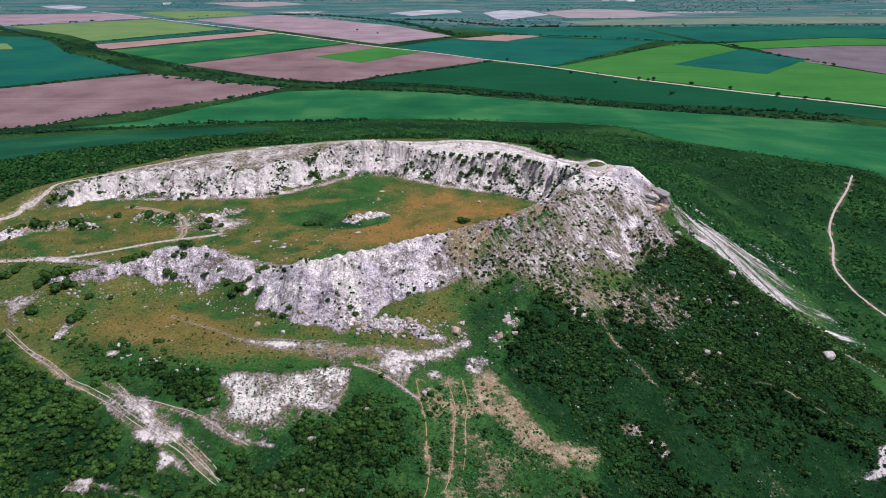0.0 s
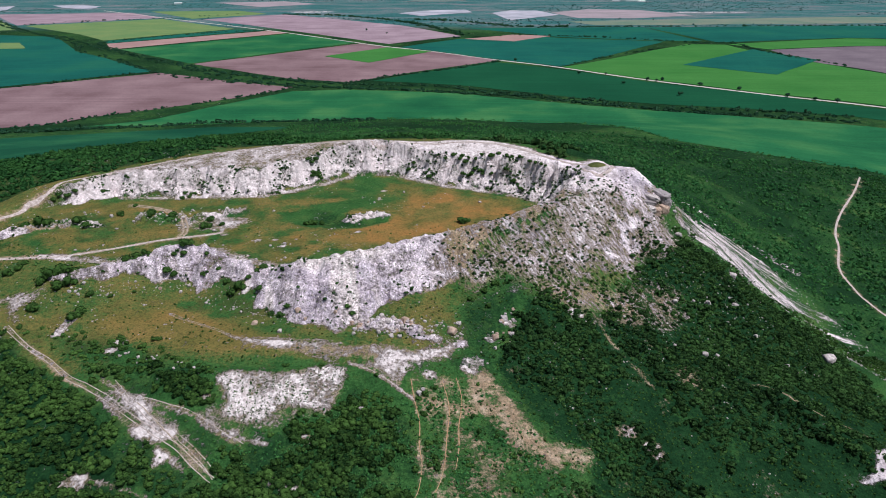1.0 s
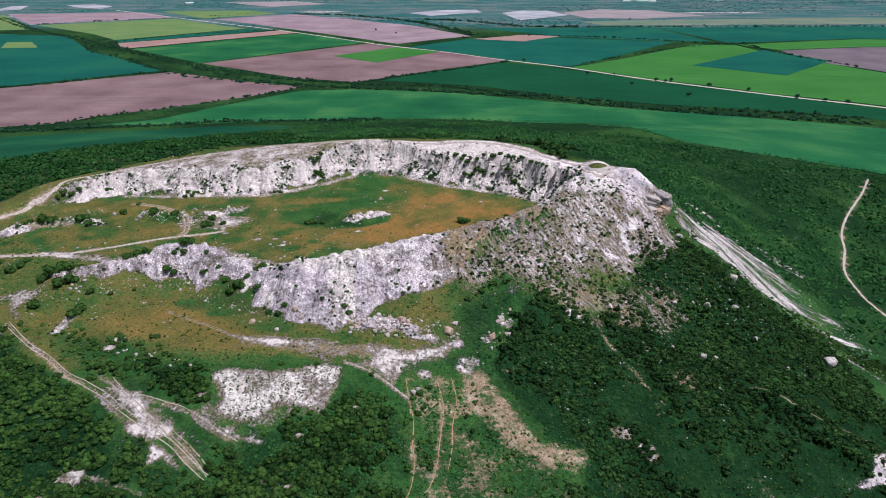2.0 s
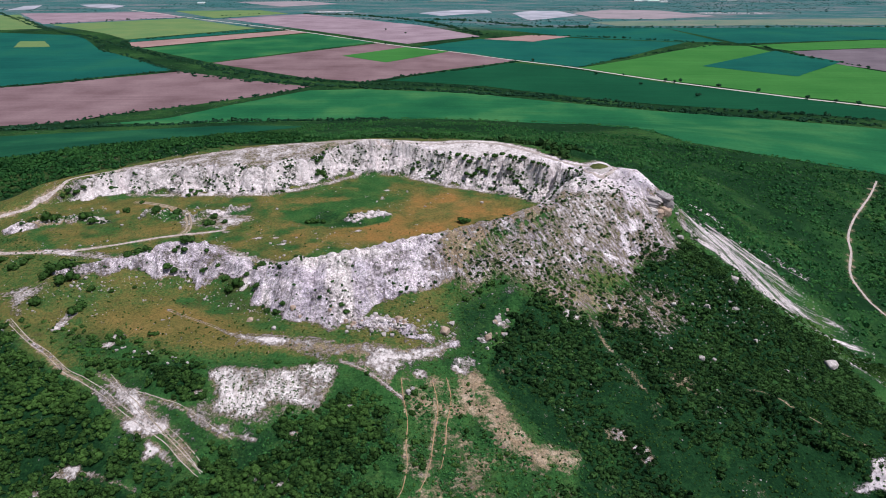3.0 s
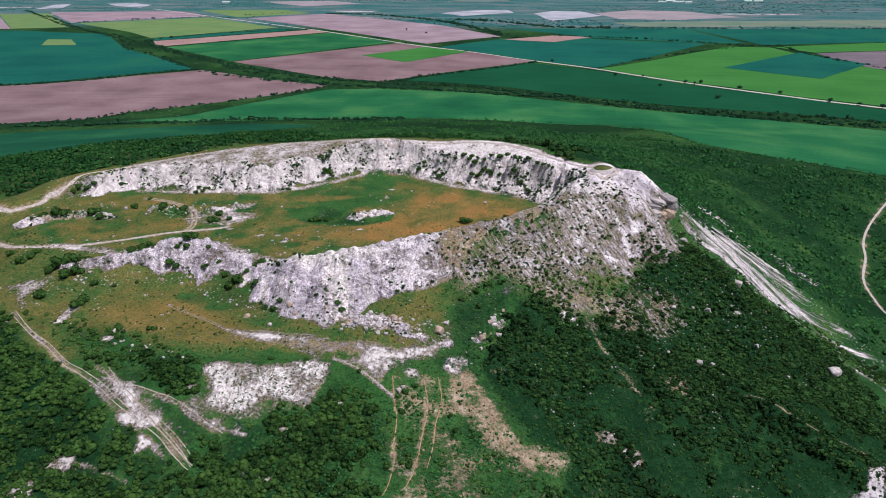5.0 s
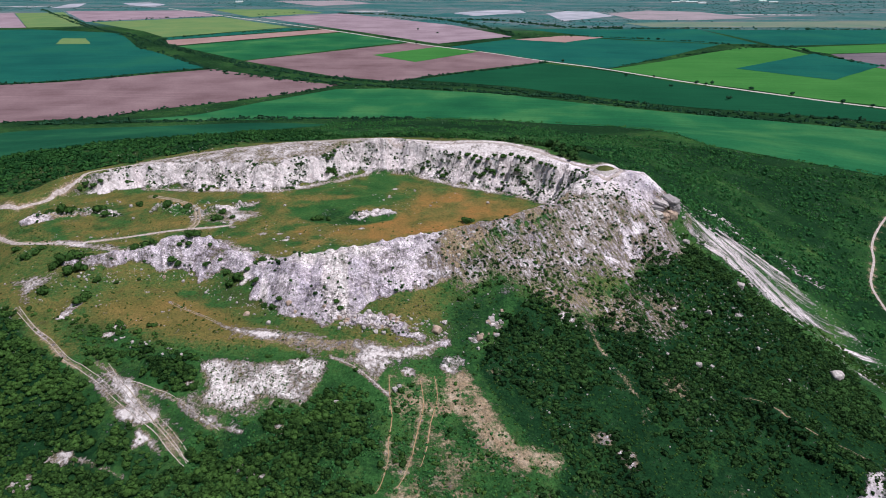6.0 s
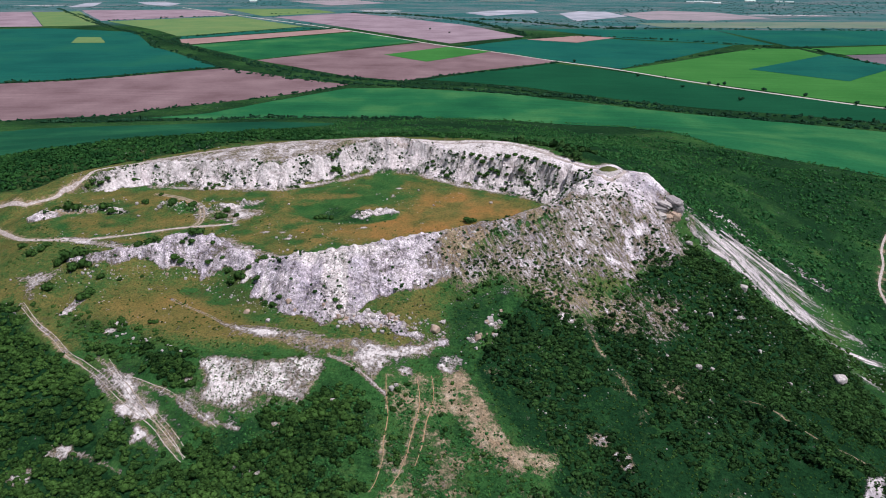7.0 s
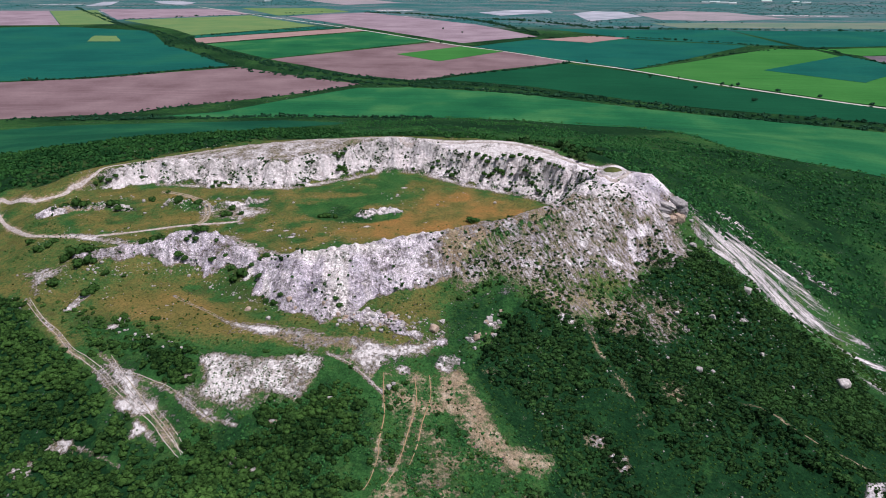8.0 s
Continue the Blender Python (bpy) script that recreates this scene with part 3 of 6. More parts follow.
BARE_SPOTS = [(-35, 310, 3.6), (-39, 309.5, 2.6), (-97.5, 288, 2.4), (-100.5, 309, 2.6), (-80.5, 280, 2.2), (-73, 280.5, 2), (-68, 273, 2.2), (-32, 333.5, 2), (-31.5, 347.5, 2.4), (-81, 263, 2.2), (-37.5, 288.5, 1.8), (-38.5, 166.5, 3.5), (-38.5, 151, 4.5), (-104, 158, 5), (-114, 151.5, 5), (-46.5, 155, 3), (-71.5, 180, 2.5), (-112.5, 204.5, 3), (-110.5, 209, 3), (11.5, 200, 4), (10, 196, 4), (66, 174.5, 4), (25, 220, 3), (18, 211.5, 3), (-3, 192, 3), (-109.5, 159, 3.5), (-40.5, 151.5, 3.5), (-113, 150, 4), (-39.5, 167.5, 3), (-60.5, 169.5, 2.5), (60.5, 179, 4), (67, 171.5, 3.5), (97, 254.5, 3), (122.5, 263, 3), (99, 248, 2.5), (51.5, 232.5, 4)]
BARE_WIDE = [(-114.3, 192), (-98, 184), (-86, 180.5), (-77.5, 173.5), (-68.5, 166.5), (-74, 164.5), (-83, 170), (-88, 168.5), (-94.5, 172.5), (-108.5, 184)]
RUT_LONG = [(-158, 220.5), (-144.5, 209.5), (-132.5, 201.5), (-122.5, 194), (-112.5, 188.5), (-103, 183), (-94, 176), (-85, 170), (-77, 165.5), (-71.5, 161.5), (-63.5, 156)]
RUT_SIDE = [(-105.5, 190), (-89, 175.5), (-77, 168), (-68, 161.5), (-63, 156.5)]
RUT_CROSS = [(-106, 187), (-89, 180), (-78.5, 176.5), (-70, 172.5), (-60.5, 167.5), (-57, 165.5)]
STONY_BAND = [(15, 253), (28.5, 255.5), (42, 257.5), (53.5, 260.5), (66, 268), (66.5, 261), (50.5, 251), (35, 246.5), (19.5, 245.5), (13, 241), (6.5, 244)]
RIB = [(106.5, 308), (128.5, 340), (142, 323.5), (160, 321), (171, 317.5), (181.5, 314), (188.5, 309.5), (175, 305), (159.5, 297.5), (144.5, 292.5), (129.5, 294.5), (119.5, 297.5), (108, 302.5)]
STRAND = [(138, 404.5), (150.5, 417), (169, 401), (158, 379.5), (140, 377.5)]
UPPER_STRAND = [(174.5, 385.5), (192.5, 378.5), (202.5, 359.5), (195.5, 351), (182.5, 362)]
TONGUE = [(76, 282.5), (79.5, 284), (81, 278), (81.5, 272.5), (78.5, 270), (76.5, 274.5)]
TONGUE_LOW = [(87.5, 288), (91, 289), (99.5, 286), (98, 281), (92.5, 283.5)]
WHITE_SHOULDER = [(58, 298.5), (70, 308.5), (79, 316), (84.5, 311.5), (93.5, 309), (102, 310.5), (100, 301.5), (91, 290.5), (82.5, 288), (77, 286), (77.5, 301), (69.5, 305)]
TONGUE_FOOT = [(67, 268.5), (72, 269.5), (76.5, 269), (71.5, 265), (67.5, 264.5)]
BOSS = [(74, 283), (85.5, 288.5), (89, 287), (84, 281), (78, 280.5), (74.5, 280)]
SHOULDER = [(0, 244.5), (6, 256), (17, 264.5), (40, 276), (55.5, 299), (78.5, 313.5), (93.5, 309), (103, 311), (103.5, 300), (104, 290), (113.5, 290.5), (95, 271), (85, 267), (81, 254.5), (67, 238.5), (49, 232), (34.5, 238.5), (24, 239), (14.5, 234.5), (4.5, 238)]
HOLLOW = [(-80.5, 316.5), (-68, 300.5), (-53, 294.5), (-37, 293.5), (-25, 300), (-23.5, 308.5), (-35.5, 314.5), (-45.5, 311), (-64.5, 321)]
RIM_SHRUBS = [(0.5, 367.5, 1.2), (5, 369, 1.6), (9, 366, 1.7), (12.5, 360.5, 1.2), (16.5, 359, 1.3), (20, 358.5, 1.5), (24.5, 354.5, 1.7), (28, 358, 1.8), (32, 348, 1.3), (35, 348.5, 1.2), (39, 347.5, 1.5), (43.5, 343.5, 1.3), (46, 341.5, 1.4), (48.5, 338, 1.2), (50.5, 336, 1), (10, 358, 1.6), (14.5, 356.5, 1.7), (19, 355, 1.8), (-8.5, 366.5, 1.6), (-20, 373.5, 1.5), (-31.5, 376, 1.2), (-74.5, 367.5, 1.4), (-70.5, 370, 1.6), (-69, 366, 2.4), (-71.5, 363, 1.8), (-135, 344, 1.3), (-131.5, 345, 1.4)]
GROWTH = [(-7.5, 370.5), (-5.5, 368.5), (-16.5, 376), (32, 345), (35, 342.5), (37.5, 341), (46.5, 334.5), (50, 333.5), (51, 311.5), (56.5, 324), (58, 323.5), (10, 358), (19, 355), (-36.5, 387), (-52.5, 383), (-85, 359), (-89, 348.5), (-111.5, 354.5), (-119.5, 348.5), (-70, 369), (-166.5, 350), (-180, 348), (25, 346.5), (43, 331.5)]
EARTH_GAPS = [(-113.5, 160), (-106.5, 161), (-97.5, 157), (-89, 153.5), (-95, 152.5), (-107.5, 156)]
LUSH_CORNER = [(5, 228), (15.5, 233.5), (26, 238), (31.5, 236), (28, 225.5), (22, 212.5), (17, 201), (9, 197), (-6, 193), (-10, 196.5), (6.5, 200), (11, 210.5), (7.5, 218.5)]
EARTH_RUTS = [(-11, 191), (9, 195.5), (14.5, 188.5), (18.5, 178), (20.5, 165.5), (17.5, 151), (-5.5, 146.5), (-7, 170)]
PLOUGHED_A = [(-1012, 937), (-745, 1064), (-701, 1081), (-510, 1240), (-344, 1142), (-242, 1093), (-303, 1006), (-387, 924), (-459, 863), (-466, 798), (-529, 747), (-698, 633)]
TEAL_A = [(-1857, 1765), (-1343, 1952), (-1033, 1876), (-824, 1567), (-726, 1468), (-530, 1259), (-711, 1097), (-753, 1074), (-1020, 945)]
YELLOW_PATCH = [(-1107, 1730), (-1046, 1734), (-965, 1616), (-1042, 1600)]
OLIVE_A = [(-1809, 2548), (-1659, 2614), (-1249, 2063), (-1386, 2000)]
PLOUGHED_B = [(-2335, 2486), (-1813, 2547), (-1389, 2000), (-1787, 1890)]
PLOUGHED_C = [(-1691, 2672), (-1221, 2765), (-1001, 2519), (-1335, 2214)]
OLIVE_B = [(-1302, 2196), (-985, 2468), (-625, 2086), (-865, 1784), (-1004, 1941)]
TEAL_B = [(-858, 1771), (-616, 2068), (-519, 2052), (-826, 1719)]
PLOUGHED_D = [(-821, 1707), (-510, 2017), (-444, 1955), (-758, 1590)]
GREEN_A = [(-737, 1590), (-435, 1939), (-227, 1729), (-499, 1359)]
PLOUGHED_E = [(-492, 1352), (-219, 1705), (-117, 1604), (99, 1413), (-166, 1142), (-267, 1177)]
BRIGHT_A = [(-261, 1469), (-144, 1627), (-42, 1540), (-158, 1373)]
PLOUGHED_F = [(-839, 2449), (-611, 2660), (-158, 2205), (26, 1873), (-147, 1697)]
OLIVE_C = [(-1171, 2833), (-845, 2884), (-682, 2691), (-884, 2473)]
TEAL_C = [(-116, 1626), (17, 1801), (218, 1885), (517, 1761), (204, 1329), (61, 1454)]
PLOUGHED_G = [(31, 1805), (162, 1916), (259, 1898), (153, 1752)]
BRIGHT_B = [(205, 1322), (551, 1704), (641, 1698), (658, 1554), (731, 1317), (814, 1105), (666, 884), (564, 988), (465, 1059), (356, 1170)]
TEAL_D = [(439, 1356), (668, 1604), (728, 1428), (564, 1235)]
DARK_A = [(-130, 1154), (84, 1388), (235, 1261), (349, 1142), (550, 960), (651, 862), (606, 794), (513, 888), (371, 949), (193, 1002), (35, 1103)]
GREEN_MAIN = [(-414, 778), (-321, 936), (-240, 1057), (-164, 1073), (26, 1032), (185, 952), (323, 912), (487, 836), (610, 758), (451, 533), (365, 603), (316, 610), (264, 618), (207, 630), (150, 817), (32, 854), (-93, 855), (-191, 849), (-301, 797)]
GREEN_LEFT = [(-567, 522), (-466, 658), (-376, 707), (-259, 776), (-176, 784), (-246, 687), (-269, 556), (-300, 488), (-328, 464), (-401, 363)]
TEAL_E = [(46, 2103), (558, 2167), (613, 1779), (521, 1773), (235, 1905)]
TEAL_F = [(570, 2150), (1184, 2207), (1519, 2158), (1277, 1797), (1005, 1855), (641, 1744)]
FALLOW_A = [(701, 1596), (906, 1660), (1198, 1679), (814, 1105), (739, 1331), (690, 1417)]
GREEN_B = [(649, 1710), (998, 1841), (1261, 1772), (1206, 1690), (911, 1671), (702, 1606)]
ROAD = [(-1380, 2887), (-845, 2365), (-451, 1970), (-198, 1695), (27, 1478), (83, 1425), (238, 1282), (353, 1159), (462, 1050), (557, 974), (660, 874)]
PALE_A = [(-1848, 2822), (-1946, 3114), (-1895, 3159), (-1776, 2896)]
PALE_B = [(-1755, 3211), (-1650, 3261), (-1514, 3143), (-1471, 2952), (-1633, 3055)]
PALE_C = [(147, 2731), (230, 2878), (331, 2900), (386, 2657), (282, 2527), (187, 2398)]
PALE_D = [(-198, 2711), (-120, 2832), (54, 2914), (74, 2758), (-107, 2567)]
LAKE = [(-220, 3505), (-163, 3715), (78, 3786), (62, 3572), (-44, 3446)]
PINK_FLAT = [(370, 2773), (549, 2963), (736, 2909), (863, 2625), (616, 2484), (431, 2498)]
PINK_FLAT_B = [(-1116, 3434), (-816, 3546), (-604, 3302), (-811, 3102)]
TAN_FLAT = [(374, 2364), (599, 2413), (1362, 2556), (1678, 2529), (1536, 2306), (1224, 2286), (555, 2223), (437, 2217)]
SHEDS = [(781, 3541), (832, 3593), (856, 3546), (1214, 3668), (1247, 3620), (1097, 3711), (-1248, 3333), (890, 3501)]
LONE_TREES = [(126, 1398), (223, 1239), (270, 1242), (327, 1181), (340, 1170), (349, 1170), (395, 1121), (439, 1077), (490, 1025), (519, 1002), (539, 979), (338, 1039), (-240, 2034), (-175, 1942), (280, 1144), (-198, 1695)]

SLOPE_SCRUB = [(31.5, 237.5), (41, 239), (51.5, 232.5), (65.5, 243), (83, 269), (82, 280.5), (88.5, 285), (100, 283), (118.5, 294.5), (138, 286), (157, 285), (177.5, 279.5), (175.5, 235), (172, 200), (182, 170), (150, 146), (30, 134), (40, 154), (45.5, 168), (35.5, 170), (28, 181), (20, 192), (17, 201), (22, 212.5), (28, 225.5)]
WEST_SCRUB = [(-178, 224), (-157, 217), (-144, 206), (-112, 184), (-100, 175), (-97, 169), (-88, 161), (-84, 154), (-62, 146), (-60, 136), (-127, 140)]
WEST_EDGE = [(-132, 215), (-112, 209), (-87, 198), (-71, 188), (-71, 180), (-74, 178), (-91, 184), (-109, 194), (-128, 203), (-144, 215)]
COPSE = [(-92, 192), (-77, 187), (-71, 187), (-67, 180), (-71, 177), (-83, 180)]
FRONT_SCRUB = [(-64, 166), (-52, 170), (-35, 172), (-28, 181), (-14, 182), (-10, 170), (-8, 143), (-6, 132), (-46, 134), (-64, 150)]
RUT_SCRUB = [(-8, 182), (15, 188), (25, 175), (44, 170), (47, 151), (50, 132), (-8, 132)]
PIT_SHRUBS = [(9.4, 298.8, 1.9), (-60.6, 301.8, 1.5), (-63.9, 301, 1.2), (-56.5, 301.8, 1), (-195, 300.8, 2), (-186.3, 299.5, 2.4), (-184.7, 304.2, 1.6), (-171.6, 303.6, 2.2), (-165.8, 299.7, 1.5), (-138.8, 309.1, 2.3), (-128.5, 310.9, 2.2), (-109.3, 306.1, 1.4), (-109.7, 298.3, 1.9), (-136.8, 315.6, 1.2), (-102.1, 299.8, 1.1), (-156.4, 315.7, 1.4), (-155, 328.7, 1)]
SPUR_SHRUBS = [(-104.2, 260.5, 2.2), (-110.6, 277.1, 1.9), (-104.7, 257.1, 1.4), (-125, 259.4, 2), (-126.7, 254.8, 1.8), (-119.1, 256, 1.4), (-107.4, 255.7, 1), (-94.8, 256.8, 1.1), (-109.4, 250.7, 1.6), (-106.4, 250.2, 1.4), (-77.6, 241.2, 1.9), (-80.6, 239.4, 1.6), (-84, 244.8, 1.1), (-75, 245.2, 1), (-68.8, 237.3, 1.4), (-94.3, 249.2, 1), (-88, 249.7, 1), (-71.5, 247.5, 1.4), (-69.3, 248, 1.3), (-66.9, 250.1, 1.1)]
WEST_SHRUBS = [(-154.4, 247.2, 2.4), (-150.3, 249.3, 2.4), (-146.8, 250.9, 2), (-149.2, 241.1, 2), (-156.8, 244.5, 1.8), (-144.4, 242.8, 2), (-152.1, 228.7, 1.9), (-135.3, 224.2, 2), (-133.7, 227.1, 1.6), (-134, 236.9, 1.4), (-174.7, 252.4, 1.6), (-171.9, 255.2, 1.4), (-185.8, 262.3, 1.6), (-171.8, 259.9, 1.2)]
CLIFF_SHRUBS = [(-70.9, 364.9, 2.2), (-68, 364.3, 1.6), (-73, 367.6, 1.6), (-69.7, 371.6, 1.4), (-17.5, 375.5, 1.5), (12.8, 356.9, 1.5), (11.2, 360.4, 1.6), (15.7, 357.6, 1.8), (5, 364.2, 1.5), (8.4, 363, 1.5), (31.7, 345.4, 1.6), (35.3, 342, 1.6), (38.6, 339.5, 1.4), (20.2, 354.1, 1.4), (24.6, 350.8, 1.3), (-135.1, 339.9, 1.5), (-132.2, 341.7, 1.4), (-87.1, 346.6, 1.3), (-178.9, 346, 1.3), (65, 326.1, 0.9), (-196.5, 335.7, 1.8), (-192.7, 336.6, 1.8), (-189.5, 339.1, 1.6), (-198.3, 333.2, 1.4)]
TERRACE_SHRUBS = [(-49.5, 192.3, 1.1), (-37.8, 193.3, 0.8), (-20.1, 190.2, 1), (17.6, 229.2, 1.2), (-61.8, 225.4, 1.6), (-57.6, 222.5, 1.5), (-55.6, 224.3, 1.2), (-31.3, 217.5, 1.3), (-33.1, 220.2, 1.2), (-13.3, 208.7, 1.2), (11.2, 232.5, 1.3), (16.6, 236.7, 1.4), (20, 240.3, 1.3), (-118.9, 240.9, 0.8), (-126.3, 237.2, 1.1)]
TERRACE_STONES = [(-66, 217.9, 1.7), (-55.1, 210.3, 1.25), (-5.9, 183.8, 1.3), (-4.6, 185.4, 1), (-23.3, 176.8, 1.3), (4.3, 212.1, 2.3), (-12.2, 216.6, 1.9), (-20.4, 217, 1.4), (-13.6, 208.1, 1.3), (6.8, 216.8, 1.4), (23.4, 222, 2.2), (19.5, 211.7, 1.7), (-110.1, 244.3, 1), (-102.1, 244, 0.9), (-90, 237.1, 0.9), (-99.8, 247.3, 1), (-74.4, 229.8, 0.8), (-50.9, 220.8, 1.4), (-47.8, 218.4, 1)]
SLOPE_STONES = [(161.5, 251.5, 3.8), (129.1, 283.3, 2.8), (109.1, 255.8, 2), (122.1, 260.1, 1.9), (94.6, 253.1, 1.6), (99.4, 226.4, 1.8), (104.6, 228.3, 1.2), (127.9, 249.1, 1.4), (67, 278.8, 1.9), (136, 290.8, 1.4), (107.3, 295.9, 2.2)]
FLOOR_STONES = [(18, 326.1, 1.2), (-82.6, 318.8, 0.9), (-103.9, 321.2, 1.2), (-105.6, 316, 1), (-110.2, 321.1, 0.8), (-100.5, 323.1, 0.8), (-122.7, 316, 0.8), (-162, 302, 1.5), (-160.5, 314, 1.6), (-149.9, 296.7, 1), (-123.2, 321.1, 1), (-50.1, 292.6, 0.7), (-32.7, 335.1, 0.9), (-34.7, 328.8, 0.9), (-9.8, 320.9, 0.8), (-20.9, 344.4, 0.9), (-73.1, 272.9, 0.9), (-67.7, 275.7, 0.9), (-100, 292.4, 1.5), (-103.2, 292.4, 1.2)]
HEDGE_A = [(-593, 600), (-529, 747), (-492, 751), (-466, 798), (-459, 863), (-387, 924), (-303, 1006), (-242, 1093)]
HEDGE_B = [(-505, 713), (-437, 726), (-401, 754), (-344, 773), (-281, 820), (-190, 842), (-93, 858)]
STREAM_A = [(-1839, 2757), (-1246, 2063), (-996, 1849), (-761, 1579), (-582, 1398), (-421, 1231), (-313, 1133), (-213, 1101), (-103, 1072), (34, 1034), (99, 1022), (188, 968), (252, 945), (323, 912), (400, 893), (495, 852)]
STREAM_B = [(-1576, 2481), (-1229, 2064), (-924, 1742), (-809, 1557), (-675, 1423), (-512, 1239), (-341, 1131), (-249, 1098)]
STREAM_C = [(-854, 1744), (-753, 1590), (-466, 1299), (-354, 1209), (-252, 1154), (-163, 1126), (-44, 1104), (17, 1079), (68, 1052), (132, 1024), (207, 988), (246, 956), (311, 944), (366, 934), (442, 910), (511, 884)]
HEDGE_C = [(-789, 1047), (-704, 1087), (-643, 1128), (-594, 1184), (-525, 1246)]
HEDGE_D = [(-264, 1165), (-165, 1137), (-98, 1201), (6, 1293), (93, 1397)]
HEDGE_E = [(14, 1828), (221, 1914), (361, 1877), (497, 1797), (597, 1730), (664, 1734), (674, 1594), (701, 1467), (742, 1339)]
HEDGE_F = [(-611, 2660), (-389, 2584), (-169, 2352), (-89, 2198), (29, 1918)]
HEDGE_G = [(378, 2164), (740, 2179), (1184, 2207), (1462, 2189)]
HEDGE_H = [(204, 1329), (286, 1441), (433, 1590), (594, 1718)]
HEDGE_I = [(-118, 2418), (48, 2319), (180, 2168), (348, 2184)]
HEDGE_J = [(-839, 1745), (-770, 1857), (-655, 1965), (-519, 2052)]
HEDGE_K = [(-1318, 2215), (-1225, 2355), (-991, 2493), (-789, 2693)]
ABOVE_SCRUB = [(17.5, 245), (35, 246.5), (50.5, 251), (67.5, 262), (77.5, 264), (80.5, 251.5), (73, 234.5), (57, 226), (49, 232), (34.5, 238.5), (24, 239)]

# ---------------------------------------------------------------- the ground: one sheet
def mesh_from(name, co, faces, mat, attrs=()):
    """A mesh from arrays: corners, and faces that all have the same number of corners."""
    me = bpy.data.meshes.new(name)
    k = faces.shape[1]
    me.vertices.add(len(co))
    me.vertices.foreach_set("co", np.ascontiguousarray(co, dtype=np.float32).ravel())
    me.loops.add(faces.size)
    me.loops.foreach_set("vertex_index", np.ascontiguousarray(faces, dtype=np.int32).ravel())
    me.polygons.add(len(faces))
    me.polygons.foreach_set("loop_start", np.arange(0, faces.size, k, dtype=np.int32))
    me.update(calc_edges=True)
    me.validate()
    me.materials.append(mat)
    for key, kind, values in attrs:
        a = me.attributes.new(key, kind, "POINT")
        a.data.foreach_set("color" if kind == "FLOAT_COLOR" else "value", np.ascontiguousarray(values, dtype=np.float32).ravel())
    return me


def part(name, bm, mat, parent, label=""):
    me = bpy.data.meshes.new(name)
    bm.to_mesh(me)
    bm.free()
    me.materials.append(mat)
    ob = new(name, me)
    ob.parent = parent
    if label:
        tagged(ob, label)
    return ob


def patch(x, y, ring, soft=3.0):
    return 1 - ramp(inside(x, y, ring), -soft, soft * 0.6)


def stroke(x, y, line, half, soft=1.2):
    d, _ = along(x, y, [(a, b, 0) for a, b in line])
    return 1 - ramp(d, half - soft * 0.4, half + soft)


